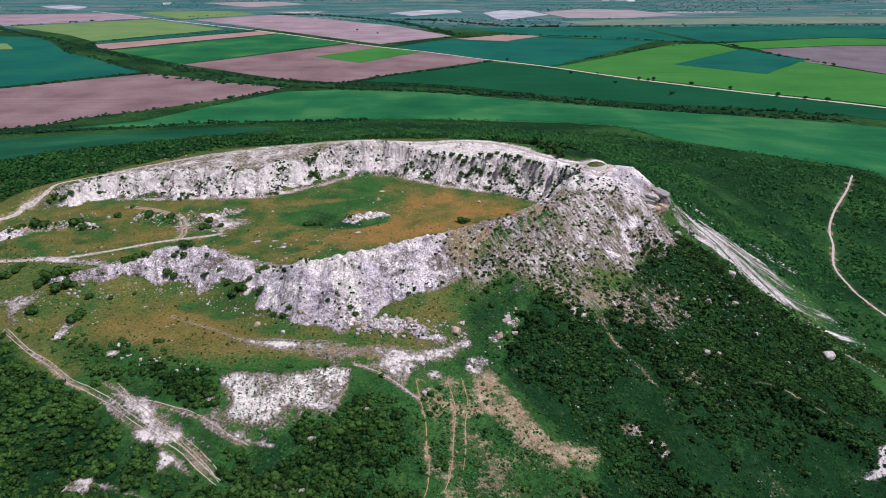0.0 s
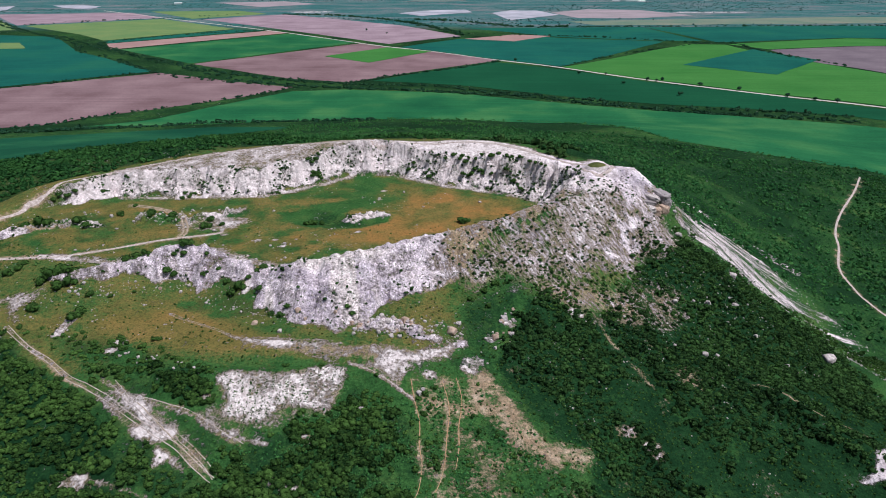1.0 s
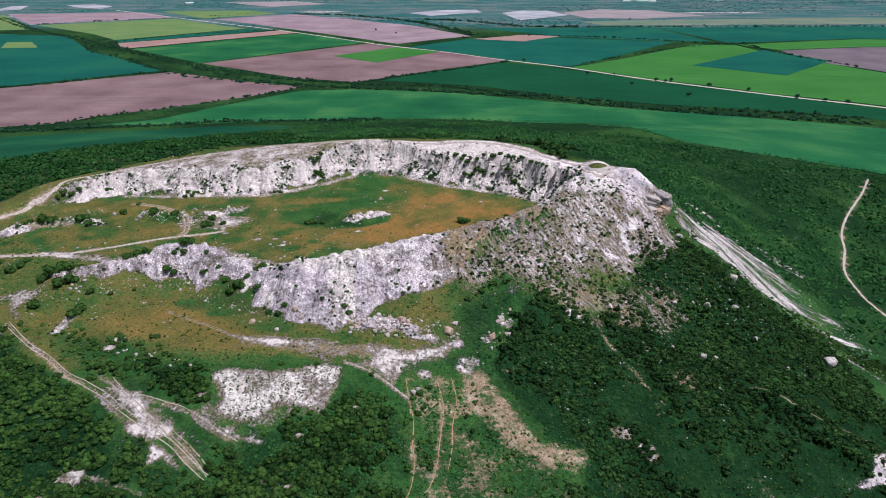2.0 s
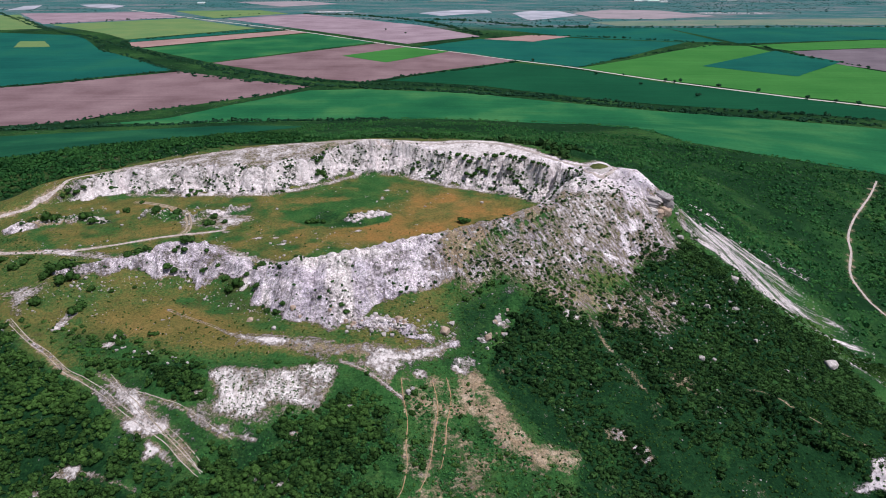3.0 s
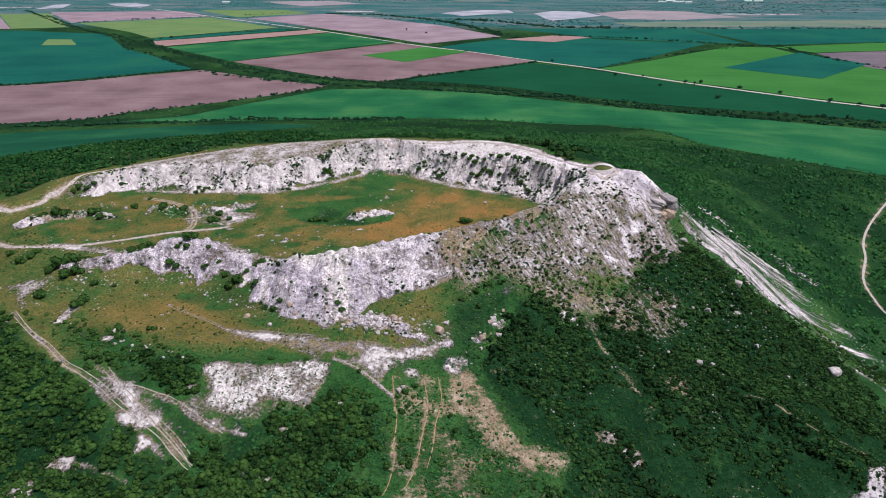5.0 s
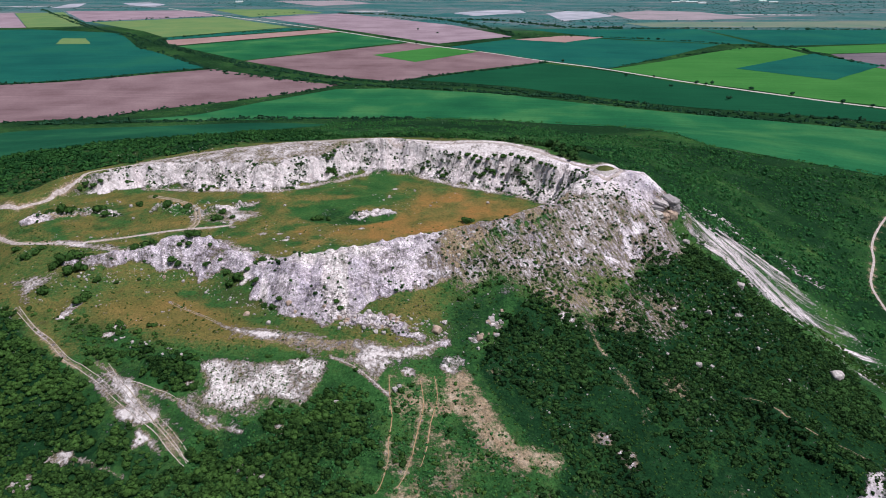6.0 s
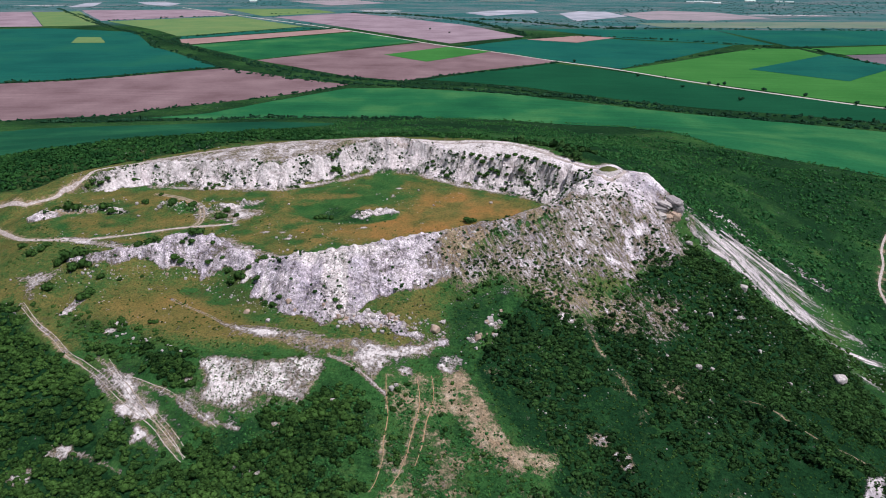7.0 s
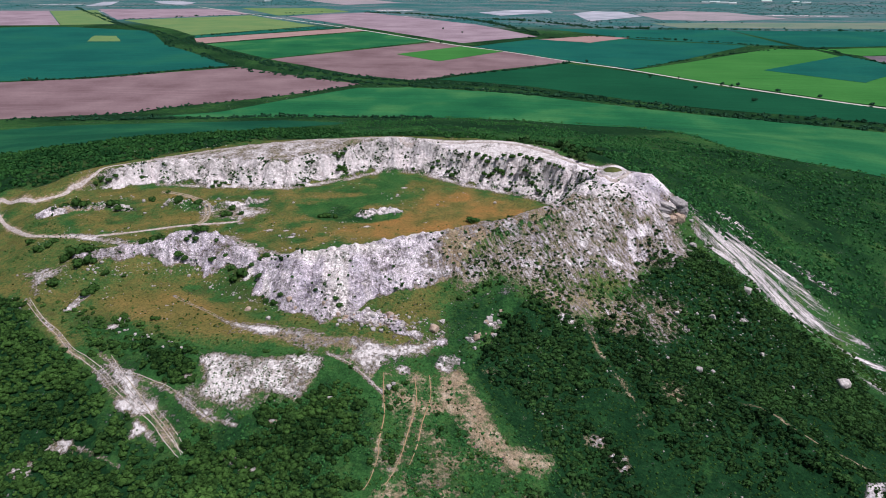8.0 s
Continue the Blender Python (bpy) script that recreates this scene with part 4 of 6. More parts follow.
def cover(x, y, z, cliff):
    """Share of bare rock, dry grass, lush grass, earth and specks of scrub on the ground."""
    bare, dry, lush, earth, speck, gravel, beds = (np.zeros_like(z) for _ in range(7))
    lush += 0.12 + 0.5 * ramp(y, 560, 760) + 0.4 * fbm(x, y, 70, 2, 84)
    n = np.flatnonzero((x > -270) & (x < 380) & (y > 130) & (y < 620))
    X, Y, K = x[n], y[n], cliff[n]
    big = fbm(X, Y, 26, 3, 81)
    mid = fbm(X, Y, 9, 3, 82)
    pit = inside(X, Y, PIT)
    west = ramp(-X, 66, 84) * (Y < 290)
    b = K * (0.80 + (0.16 + 0.2 * west) * mid)
    b = np.where((pit < -3) & (X < -92), b * (0.62 + 0.8 * mid), b)
    road_d = along(X, Y, RIM_ROAD)[0]
    shelf = (1 - ramp(road_d, 26, 40)) * ramp(pit, 2, 8) * ramp(X, -196, -170) * (1 - ramp(Y - np.interp(X, [p[0] for p in RIM_ROAD], [p[1] for p in RIM_ROAD]), 2, 6))
    b = np.maximum(b, shelf * (0.54 + 0.30 * ramp(X, -60, 10) + 0.08 * mid))
    b = np.maximum(b, 0.72 * (1 - ramp(np.hypot(X - 70, Y - 318), 10, 18)))
    strata = fbm((0.66 * X - 0.75 * Y) * 0.09, 0.75 * X + 0.66 * Y, 2.8, 3, 85)
    b = np.maximum(b, (0.52 + 0.14 * mid) * patch(X, Y, SHOULDER, 9) * (1 - 0.5 * patch(X, Y, ABOVE_SCRUB, 8)))
    b = np.maximum(b, (0.50 + 0.12 * mid + 0.2 * strata) * patch(X, Y, ROCK_SLOPE, 9))
    b = np.maximum(b, (0.44 + 0.16 * mid) * patch(X, Y, STONY_BAND, 9))
    b = np.maximum(b, (0.24 + 0.14 * mid + 0.2 * strata) * patch(X, Y, ABOVE_SCRUB, 12))
    b = np.maximum(b, (0.38 + 0.2 * mid + 0.2 * strata) * patch(X, Y, STONY_SCRUB, 12))
    b = b * (1 - 0.18 * patch(X, Y, WALL_TAN, 8))
    b = np.maximum(b, (0.70 + 0.2 * strata) * patch(X, Y, WHITE_SHOULDER, 6))
    for ring, v, soft in ((SCREE, 0.68, 3), (SCREE_LOW, 0.40, 7), (WHEEL_MARKS, 0.60, 3), (BARE_SHELF, 0.64, 4), (BARE_WIDE, 0.44, 6), (GULLY_PATCH, 0.84, 2.5), (GULLY_TOP, 0.66, 3), (GULLY_FOOT, 0.85, 2.5),
                          (JUNCTION, 0.50, 6), (NEAR_ROCK, 0.9, 2)):
        b = np.maximum(b, v * patch(X, Y, ring, soft))
    rib = fbm((X - 104) * 0.16 - (Y - 300) * 0.05, (Y - 300) + 0.42 * (X - 104) - 0.0028 * (X - 104) ** 2, 5.0, 3, 83)
    wide_rib = inside(X, Y, SIDE_ROCK)
    b = np.maximum(b, (0.32 + 0.9 * rib) * (1 - ramp(wide_rib, -3, 4)))
    b = np.maximum(b, (0.44 + 0.9 * rib) * patch(X, Y, SIDE_STREAK, 6))
    slab = fbm((X - 104) * 0.14 - (Y - 300) * 0.06, (Y - 300) + 0.42 * (X - 104), 3.2, 3, 89)
    for ring, v, soft in ((RIB, 0.60, 3), (STRAND, 0.50, 3), (UPPER_STRAND, 0.46, 4), (TONGUE, 0.85, 2), (TONGUE_LOW, 0.85, 2), (TONGUE_FOOT, 0.7, 2), (BOSS, 0.9, 2)):
        b = np.maximum(b, (v + 0.55 * slab) * patch(X, Y, ring, soft))
    for line in (BANK_A, BANK_B):
        b = np.maximum(b, (0.44 + 0.35 * mid) * (1 - ramp(along(X, Y, line)[0], 0.8, 3.6)))
    for cx, cy, r in BARE_SPOTS:
        b = np.maximum(b, 0.62 * (1 - ramp(np.hypot(X - cx, (Y - cy) * 1.3), r * 0.35, r * 1.25)))
    for line, half, v in ((RUT_LONG, 0.1, 0.46), (RUT_SIDE, 0.1, 0.44), (RUT_CROSS, 0.1, 0.44), (WHEEL_A, 0.2, 0.55), (WHEEL_B, 0.1, 0.42), (WHEEL_C, 0.3, 0.6), (WHEEL_D, 0.5, 0.56), (WHEEL_E, 0.3, 0.5), (WHEEL_F, 0.4, 0.66), (WHEEL_G, 1.2, 0.62), (WHEEL_H, 0.9, 0.6), (TRACK_CROSS, 0.4, 0.5), (TRACK_LOWER, 0.5, 0.42), (SPUR_PATH, 1.2, 0.9), (LEFT_PATH, 1.6, 0.6), (TERRACE_PATH, 0.6, 0.4)):
        b = np.maximum(b, v * stroke(X, Y, line, half))
    b = np.maximum(b, (0.34 + 0.25 * mid) * patch(X, Y, SHELF_EARTH, 5))
    foot = (1 - ramp(pit, 0, 3)) * ramp(pit, -7, 0) * (X > -170)
    b = np.maximum(b, (0.58 + 0.3 * mid) * foot)
    b = np.maximum(b, (0.42 + 0.35 * mid) * patch(X, Y, [(-128, 312), (-96, 328), (-88, 300), (-104, 288), (-122, 296)], 6))
    heather = patch(X, Y, [(0, 262), (14, 270), (22, 258), (8, 240), (0, 244)], 5)
    b = b * (1 - 0.35 * heather)
    bare[n] = b
    pond_low = patch(X, Y, HOLLOW, 3)
    d = (0.56 + 0.3 * big) * ramp(-pit, -4, 6) * ramp(X, -112, -88)
    d = np.maximum(d, (0.50 + 0.3 * big) * ramp(-pit, -8, 4))
    d = np.maximum(d, (1.02 + 0.25 * big) * patch(X, Y, FLOOR_BROWN, 10))
    d = np.maximum(d, (0.84 + 0.2 * big) * patch(X, Y, TERRACE_DRY, 9))
    d = np.maximum(d, 0.7 * patch(X, Y, LEFT_DRY, 6))
    d = np.maximum(d, 0.45 * patch(X, Y, SHOULDER, 8))
    d = np.maximum(d, 0.55 * (1 - ramp(road_d, 8, 18)) * (Y < np.interp(X, [p[0] for p in RIM_ROAD], [p[1] for p in RIM_ROAD]) + 3))
    meadow = ramp(Y, 186, 200) * (X < 30) * (Y < 430) * (1 - ramp(X, 0, 25))
    d = np.maximum(d, (0.54 + 0.28 * big) * meadow)
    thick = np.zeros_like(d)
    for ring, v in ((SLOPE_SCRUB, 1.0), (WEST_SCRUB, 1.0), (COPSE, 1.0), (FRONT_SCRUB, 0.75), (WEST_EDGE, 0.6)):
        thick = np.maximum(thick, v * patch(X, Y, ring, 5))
    d = np.maximum(d, 0.30 + 0.25 * big) * (1 - 0.65 * thick) * (Y < 430) * (0.35 + 0.65 * ramp(Y, 180, 196))
    d = d * np.where(pit > 10, 1 - ramp(X, 95, 112), 1)
    d = d * (1 - 0.98 * patch(X, Y, POND_GREEN, 10)) * (1 - 0.5 * ramp(big, 0.15, 0.5)) * (1 - pond_low)
    d = d + 0.5 * mid * ramp(-pit, -4, 4) * ramp(d, 0.1, 0.4)
    d = d * (1 - 0.9 * patch(X, Y, LUSH_CORNER, 5))
    dry[n] = d
    pond = 1 - ramp(inside(X, Y, HOLLOW) + 4 * mid, -5, 3)
    # undergrowth and painted shade below scrub and wood, as a ground colour mask
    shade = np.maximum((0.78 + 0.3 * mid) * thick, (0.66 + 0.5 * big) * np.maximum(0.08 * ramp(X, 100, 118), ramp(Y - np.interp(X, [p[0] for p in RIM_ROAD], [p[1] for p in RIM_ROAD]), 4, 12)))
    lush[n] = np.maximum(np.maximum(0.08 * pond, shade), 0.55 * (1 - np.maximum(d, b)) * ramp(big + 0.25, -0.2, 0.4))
    lush[n] *= 1 - 0.95 * patch(X, Y, POND_GREEN, 8) * (1 - pond)
    lush[n] = np.maximum(lush[n], (0.5 + 0.3 * mid) * patch(X, Y, LUSH_CORNER, 5))
    e = (0.60 + 0.25 * mid + 0.3 * abs(((Y - 0.22 * X) / 2.7) % 1.0 - 0.5)) * patch(X, Y, FURROWS, 4)
    e = np.maximum(e, (0.54 + 0.35 * mid) * patch(X, Y, TIP_BROWN, 5))
    e = np.maximum(e, (0.06 + 0.40 * mid + 0.25 * big) * patch(X, Y, SLOPE_SCRUB, 6) * (1 - ramp(X, 90, 125)))
    for line, half, v in ((TRACK_DOWN, 1.0, 0.5), (RUT_SIDE, 1.0, 0.5), (RUT_CROSS, 0.8, 0.5), (WHEEL_B, 0.8, 0.5), (RUT_A, 0.35, 0.6), (RUT_B, 0.35, 0.58), (RUT_C, 0.3, 0.54), (PATH_SLOPE, 0.5, 0.44), (PATH_SPUR, 0.5, 0.44)):
        e = np.maximum(e, (v + 0.25 * mid) * stroke(X, Y, line, half, 1.6))
    e = np.maximum(e, 0.72 * patch(X, Y, BARE_SHELF, 8))
    e = np.maximum(e, 0.5 * patch(X, Y, WHEEL_MARKS, 9))
    e = np.maximum(e, (0.34 + 0.3 * mid) * patch(X, Y, RUT_SCRUB, 5))
    e = np.maximum(e, (0.38 + 0.4 * mid) * patch(X, Y, EARTH_RUTS, 6))
    e = np.maximum(e, (0.56 + 0.3 * mid) * patch(X, Y, ABOVE_SCRUB, 10))
    e = np.maximum(e, 0.5 * patch(X, Y, EARTH_GAPS, 5))
    e = np.maximum(e, 0.62 * shelf)
    e = np.maximum(e, (0.54 + 0.3 * mid) * patch(X, Y, STONY_SCRUB, 9))
    e = np.maximum(e, (0.66 + 0.25 * mid) * patch(X, Y, SHELF_EARTH, 5))
    e = np.maximum(e, (0.52 + 0.25 * mid) * patch(X, Y, WALL_TAN, 8))
    e = np.maximum(e, (0.45 + 0.3 * mid) * patch(X, Y, GULLY_PATCH + [], 9))
    e = np.maximum(e, np.minimum(0.85, 1.35 * b) * (1 - ramp(K, 0.1, 0.4)) * (X < 112))
    for line in (QUARRY_ROAD, RIM_END, LOOP_TRACK, EAST_TRACK):
        e = np.maximum(e, 0.52 * stroke(X, Y, line, 1.8, 2.5))
    e = np.maximum(e, (0.46 + 0.2 * mid) * patch(X, Y, SHOULDER, 9) * (1 - 0.25 * patch(X, Y, ABOVE_SCRUB, 8)))
    e = np.maximum(e, (0.48 + 0.2 * mid) * patch(X, Y, STONY_BAND, 12))
    e = np.maximum(e, (0.42 + 0.3 * mid) * patch(X, Y, BARE_WIDE, 8))
    e = np.maximum(e, 0.7 * ramp(K, 0.2, 0.5) * (Y < 300))
    e = e * (1 - 0.8 * patch(X, Y, LUSH_CORNER, 5) * (1 - patch(X, Y, FURROWS, 3)))
    earth[n] = e
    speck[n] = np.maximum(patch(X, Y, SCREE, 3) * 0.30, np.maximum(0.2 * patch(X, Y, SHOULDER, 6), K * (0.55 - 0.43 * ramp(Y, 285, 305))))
    gravel[n] = ramp(b, 0.2, 0.4) * (1 - ramp(K, 0.05, 0.3)) * (1 - np.maximum(patch(X, Y, ROCK_SLOPE, 5), patch(X, Y, STONY_BAND, 5))) * (1 - ramp(X, 40, 60))
    gravel[n] = np.maximum(gravel[n], np.maximum(0.8 * K * ramp(Y, 285, 300), 0.7 * patch(X, Y, ROCK_SLOPE, 6) * ramp(X, 38, 62)))
    gravel[n] = np.maximum(gravel[n], 0.3 * ramp(X, 95, 105) * ramp(b, 0.2, 0.4))
    chute = ramp(fbm(X + 0.2 * Y, 0.10 * Y, 4.5, 2, 86), 0.05, 0.4) * ramp(fbm(X, Y, 22, 2, 87), -0.25, 0.15)
    crest = (1 - ramp(along(X, Y, WALL)[0], 2, 7)) * ramp(fbm(X, Y, 12, 2, 88), -0.1, 0.3)
    gravel[n] = np.maximum(gravel[n], 0.95 * ramp(K, 0.3, 0.7) * (Y < 280) * (X > -66) * np.maximum(chute, crest))
    for ring, v in ((SHOULDER, 0.8), (ROCK_SLOPE, 0.8), (WHITE_SHOULDER, 0.6), (STONY_BAND, 0.8), (ABOVE_SCRUB, 0.8), (STONY_SCRUB, 0.8), (SIDE_ROCK, 1.0), (RIB, 0.8), (STRAND, 1.0), (UPPER_STRAND, 1.0), (SIDE_STREAK, 1.0)):
        beds[n] = np.maximum(beds[n], v * patch(X, Y, ring, 10))
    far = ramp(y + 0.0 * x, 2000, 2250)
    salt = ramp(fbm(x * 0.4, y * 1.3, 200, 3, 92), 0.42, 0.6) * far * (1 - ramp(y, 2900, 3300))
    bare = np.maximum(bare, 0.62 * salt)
    # painted haze tint takes over the ground far out
    hazed_heath = far
    return bare, dry, lush, earth, speck, hazed_heath, gravel, beds


def spread(start, stop, step, grow, limit):
    out, v, s = [], start, step
    while abs(v) < abs(limit):
        s *= grow
        v += s if limit > start else -s
        out.append(v)
    return out


GX = np.array(sorted(spread(-228, 0, 1.0, 1.06, -9000) + list(np.arange(-228, 112, 0.80)) + list(np.arange(112, 190, 1.0)) + spread(189, 0, 1.0, 1.06, 9000)))
GY = np.array(sorted(spread(142, 0, 1.0, 1.12, -3000) + list(np.arange(142, 205, 0.85)) + list(np.arange(205, 272, 0.64)) + list(np.arange(272, 338, 1.25)) + list(np.arange(338, 400, 0.8)) + spread(399, 0, 1.0, 1.027, 9000)))
gx, gy = (v.ravel() for v in np.meshgrid(GX, GY))
gz, gcliff = land(gx, gy)
gbare, gdry, glush, gearth, gspeck, ghaze, ggravel, gbeds = cover(gx, gy, gz, gcliff)
grun, gdown = np.zeros_like(gx), np.zeros_like(gx)
worked = np.flatnonzero((gbare > 0.05) & (abs(gx) < 270) & (gy > 140) & (gy < 430))
grun[worked], gdown[worked] = fall(gx[worked], gy[worked])
# tilted strata on the shoulder of the hill, and along the rib below it
shoulder = np.flatnonzero((gx > 8) & (gx < 104) & (gy < 318) & (inside(gx, gy, PIT) > 0) & (np.maximum(patch(gx, gy, SHOULDER, 9), np.maximum(patch(gx, gy, WHITE_SHOULDER), np.maximum(patch(gx, gy, ABOVE_SCRUB, 12), patch(gx, gy, STONY_SCRUB, 12)))) > 0.02))
grun[shoulder], gdown[shoulder] = 0.75 * gx[shoulder] + 0.66 * gy[shoulder], 2.2 * (0.66 * gx[shoulder] - 0.75 * gy[shoulder])
side = np.flatnonzero((gx >= 104) & (gx < 270) & (gy > 220) & (gy < 430))
grun[side], gdown[side] = (gy[side] - 300) + 0.42 * (gx[side] - 104) - 0.0028 * (gx[side] - 104) ** 2, 0.5 * gx[side]
gz = gz + 0.22 * fbm(gx, gy, 2.0, 2, 95) * ramp(gbare, 0.4, 0.8) * ((abs(gx) < 300) & (gy < 420))
nx, ny = len(GX), len(GY)
idx = np.arange(nx * ny).reshape(ny, nx)
quads = np.stack([idx[:-1, :-1], idx[:-1, 1:], idx[1:, 1:], idx[1:, :-1]], -1).reshape(-1, 4)
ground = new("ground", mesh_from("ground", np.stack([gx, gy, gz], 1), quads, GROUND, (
    ("cover", "FLOAT_COLOR", np.stack([gbare, gdry, glush, ggravel], 1)), ("soil", "FLOAT_COLOR", np.stack([gearth, gspeck, ghaze, gbeds], 1)),
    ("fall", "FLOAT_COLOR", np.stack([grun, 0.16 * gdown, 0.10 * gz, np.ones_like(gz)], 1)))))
ground.data.polygons.foreach_set("use_smooth", gcliff[quads[:, 0]] < 0.35)
tagged(ground, "grassy hill with a white quarry pit, sinking to a wide farmed plain", "ground", kind="structure")


def ground_z(x, y):
    """Height on the built sheet, by linear steps between its corners."""
    x, y = np.atleast_1d(np.asarray(x, float)), np.atleast_1d(np.asarray(y, float))
    g = gz.reshape(ny, nx)
    i, j = np.clip(np.searchsorted(GX, x) - 1, 0, nx - 2), np.clip(np.searchsorted(GY, y) - 1, 0, ny - 2)
    u, v = (x - GX[i]) / (GX[i + 1] - GX[i]), (y - GY[j]) / (GY[j + 1] - GY[j])
    return (g[j, i] * (1 - u) + g[j, i + 1] * u) * (1 - v) + (g[j + 1, i] * (1 - u) + g[j + 1, i + 1] * u) * v

# ---------------------------------------------------------------- fields, roads and tracks
from mathutils.geometry import delaunay_2d_cdt


def field(outline, mat, label, lift=0.25, step=40.0):
    """A tilled or sown field that lies on the land within its outline."""
    ring = []
    for (ax, ay), (bx, by) in zip(outline, outline[1:] + outline[:1]):
        k = max(1, int(math.hypot(bx - ax, by - ay) / step))
        ring += [(ax + (bx - ax) * s / k + random.uniform(-1, 1), ay + (by - ay) * s / k + random.uniform(-1, 1)) for s in range(k)]
    xs, ys = [p[0] for p in ring], [p[1] for p in ring]
    gridx, gridy = (v.ravel() for v in np.meshgrid(np.arange(min(xs), max(xs), step), np.arange(min(ys), max(ys), step)))
    keep = inside(gridx, gridy, ring) < -step * 0.35
    pts = [Vector(p) for p in ring] + [Vector(p) for p in zip(gridx[keep], gridy[keep])]
    vs, es, fs, *_ = delaunay_2d_cdt(pts, [], [list(range(len(ring)))], 1, 1e-4)
    px, py = np.array([v.x for v in vs]), np.array([v.y for v in vs])
    me = mesh_from("field", np.stack([px, py, ground_z(px, py) + lift], 1), np.array([f for f in fs if len(f) == 3]), mat)
    return tagged(new("field", me), label, "field", "fields of the plain", "structure")


PLOUGHED = crop_material("ploughed_soil", [(0.140, 0.086, 0.090), (0.19, 0.122, 0.127), (0.235, 0.157, 0.160)], 90, 24)
# paler lavender copy for far ploughland, haze put into its colour
PLOUGHED_HAZED = crop_material("hazed_ploughed_soil", [(0.215, 0.150, 0.170), (0.27, 0.195, 0.22), (0.325, 0.24, 0.265)], 90, 24)
PLOUGHED_PALE = crop_material("pale_ploughed_soil", [(0.27, 0.165, 0.15), (0.35, 0.225, 0.20)], 80, 24)
# bluish tint of distant haze put into the crop's own green
HAZED_CROP = crop_material("hazed_cereal", [(0.006, 0.070, 0.056), (0.009, 0.092, 0.068), (0.014, 0.105, 0.066)], 160, 24)
GREEN_CROP = crop_material("green_cereal", [(0.010, 0.082, 0.034), (0.017, 0.112, 0.042), (0.050, 0.165, 0.055)], 110, 24)
# darker copy of the green cereal, cloud shade put into its colour
SHADY_CROP = crop_material("shaded_green_cereal", [(0.006, 0.050, 0.027), (0.010, 0.070, 0.035), (0.022, 0.105, 0.045)], 80, 24)
DARK_CROP = crop_material("deep_green_crop", [(0.006, 0.056, 0.026), (0.009, 0.074, 0.033)], 140, 24)
BRIGHT_CROP = crop_material("bright_young_crop", [(0.032, 0.138, 0.030), (0.050, 0.175, 0.040)], 130, 60)
OLIVE_CROP = crop_material("yellowish_crop", [(0.10, 0.185, 0.070), (0.155, 0.215, 0.080)], 90, 24)
FALLOW = crop_material("grey_fallow", [(0.12, 0.095, 0.11), (0.18, 0.145, 0.16)], 70, 10)
PALE_SOIL = crop_material("pale_bare_flat", [(0.22, 0.24, 0.27), (0.46, 0.43, 0.47)], 90, 10)
PINK_SOIL = crop_material("pinkish_flat", [(0.22, 0.20, 0.20), (0.34, 0.27, 0.29)], 90, 10)
TAN_SOIL = crop_material("tan_pasture", [(0.10, 0.17, 0.12), (0.19, 0.20, 0.15)], 120, 10)

for rings, mat, lift, label in (
        ((PLOUGHED_B, PLOUGHED_C, PLOUGHED_F), PLOUGHED_HAZED, 0.25, "far ploughed field paled lavender-brown by painted haze"),
        ((PLOUGHED_A, PLOUGHED_E), PLOUGHED, 0.25, "pinkish brown ploughed field on the plain"),
        ((PLOUGHED_D, PLOUGHED_G), PLOUGHED_PALE, 0.7, "narrow pale pink ploughed field strip"),
        ((PALE_A, PALE_B, PALE_C, PALE_D), PALE_SOIL, 0.7, "bare whitish flat at the far edge of the plain"),
        ((PINK_FLAT, PINK_FLAT_B), PINK_SOIL, 0.5, "pinkish bare flat at the far edge of the plain"),
        ((TAN_FLAT,), TAN_SOIL, 0.4, "tan rough pasture beyond the fields"),
        ((TEAL_A, TEAL_B, TEAL_C, TEAL_E, TEAL_F), HAZED_CROP, 0.3, "dark cereal field with bluish haze painted into its green"),
        ((TEAL_D,), HAZED_CROP, 0.6, "dark green patch within a bright green field"),
        ((GREEN_A,), GREEN_CROP, 0.3, "even mid-green cereal field"),
        ((GREEN_LEFT,), SHADY_CROP, 0.35, "green cereal field behind the wood, darkened for cloud shade"),
        ((GREEN_MAIN,), GREEN_CROP, 0.35, "wide green cereal field rising to the hill's foot"),
        ((GREEN_B, BRIGHT_B), BRIGHT_CROP, 0.3, "bright fresh green field beside the white road"),
        ((BRIGHT_A,), BRIGHT_CROP, 0.6, "small bright green plot set in ploughed land"),
        ((DARK_A,), DARK_CROP, 0.3, "deep green field below the white road"),
        ((OLIVE_A, OLIVE_B, OLIVE_C), OLIVE_CROP, 0.3, "yellowish green field on the plain"),
        ((YELLOW_PATCH,), OLIVE_CROP, 0.6, "yellow-green patch in a dark cereal field"),
        ((FALLOW_A,), FALLOW, 0.3, "grey-purple fallow field with pale bands")):
    for ring in rings:
        field(ring, mat, label, lift, 11.0 if lift == 0.35 else 40.0)


def smooth_line(pts, step=1.5):
    """Points along a rounded line through the given ones."""
    p = np.array([pts[0], *pts, pts[-1]], float)
    out = []
    for a, b, c, d in zip(p[:-3], p[1:-2], p[2:-1], p[3:]):
        k = max(2, int(np.linalg.norm(c - b) / step))
        for s in np.linspace(0, 1, k, endpoint=False):
            out.append(0.5 * (2 * b + (c - a) * s + (2 * a - 5 * b + 4 * c - d) * s * s + (3 * b - a - 3 * c + d) * s**3))
    return np.array([*out, p[-1]])


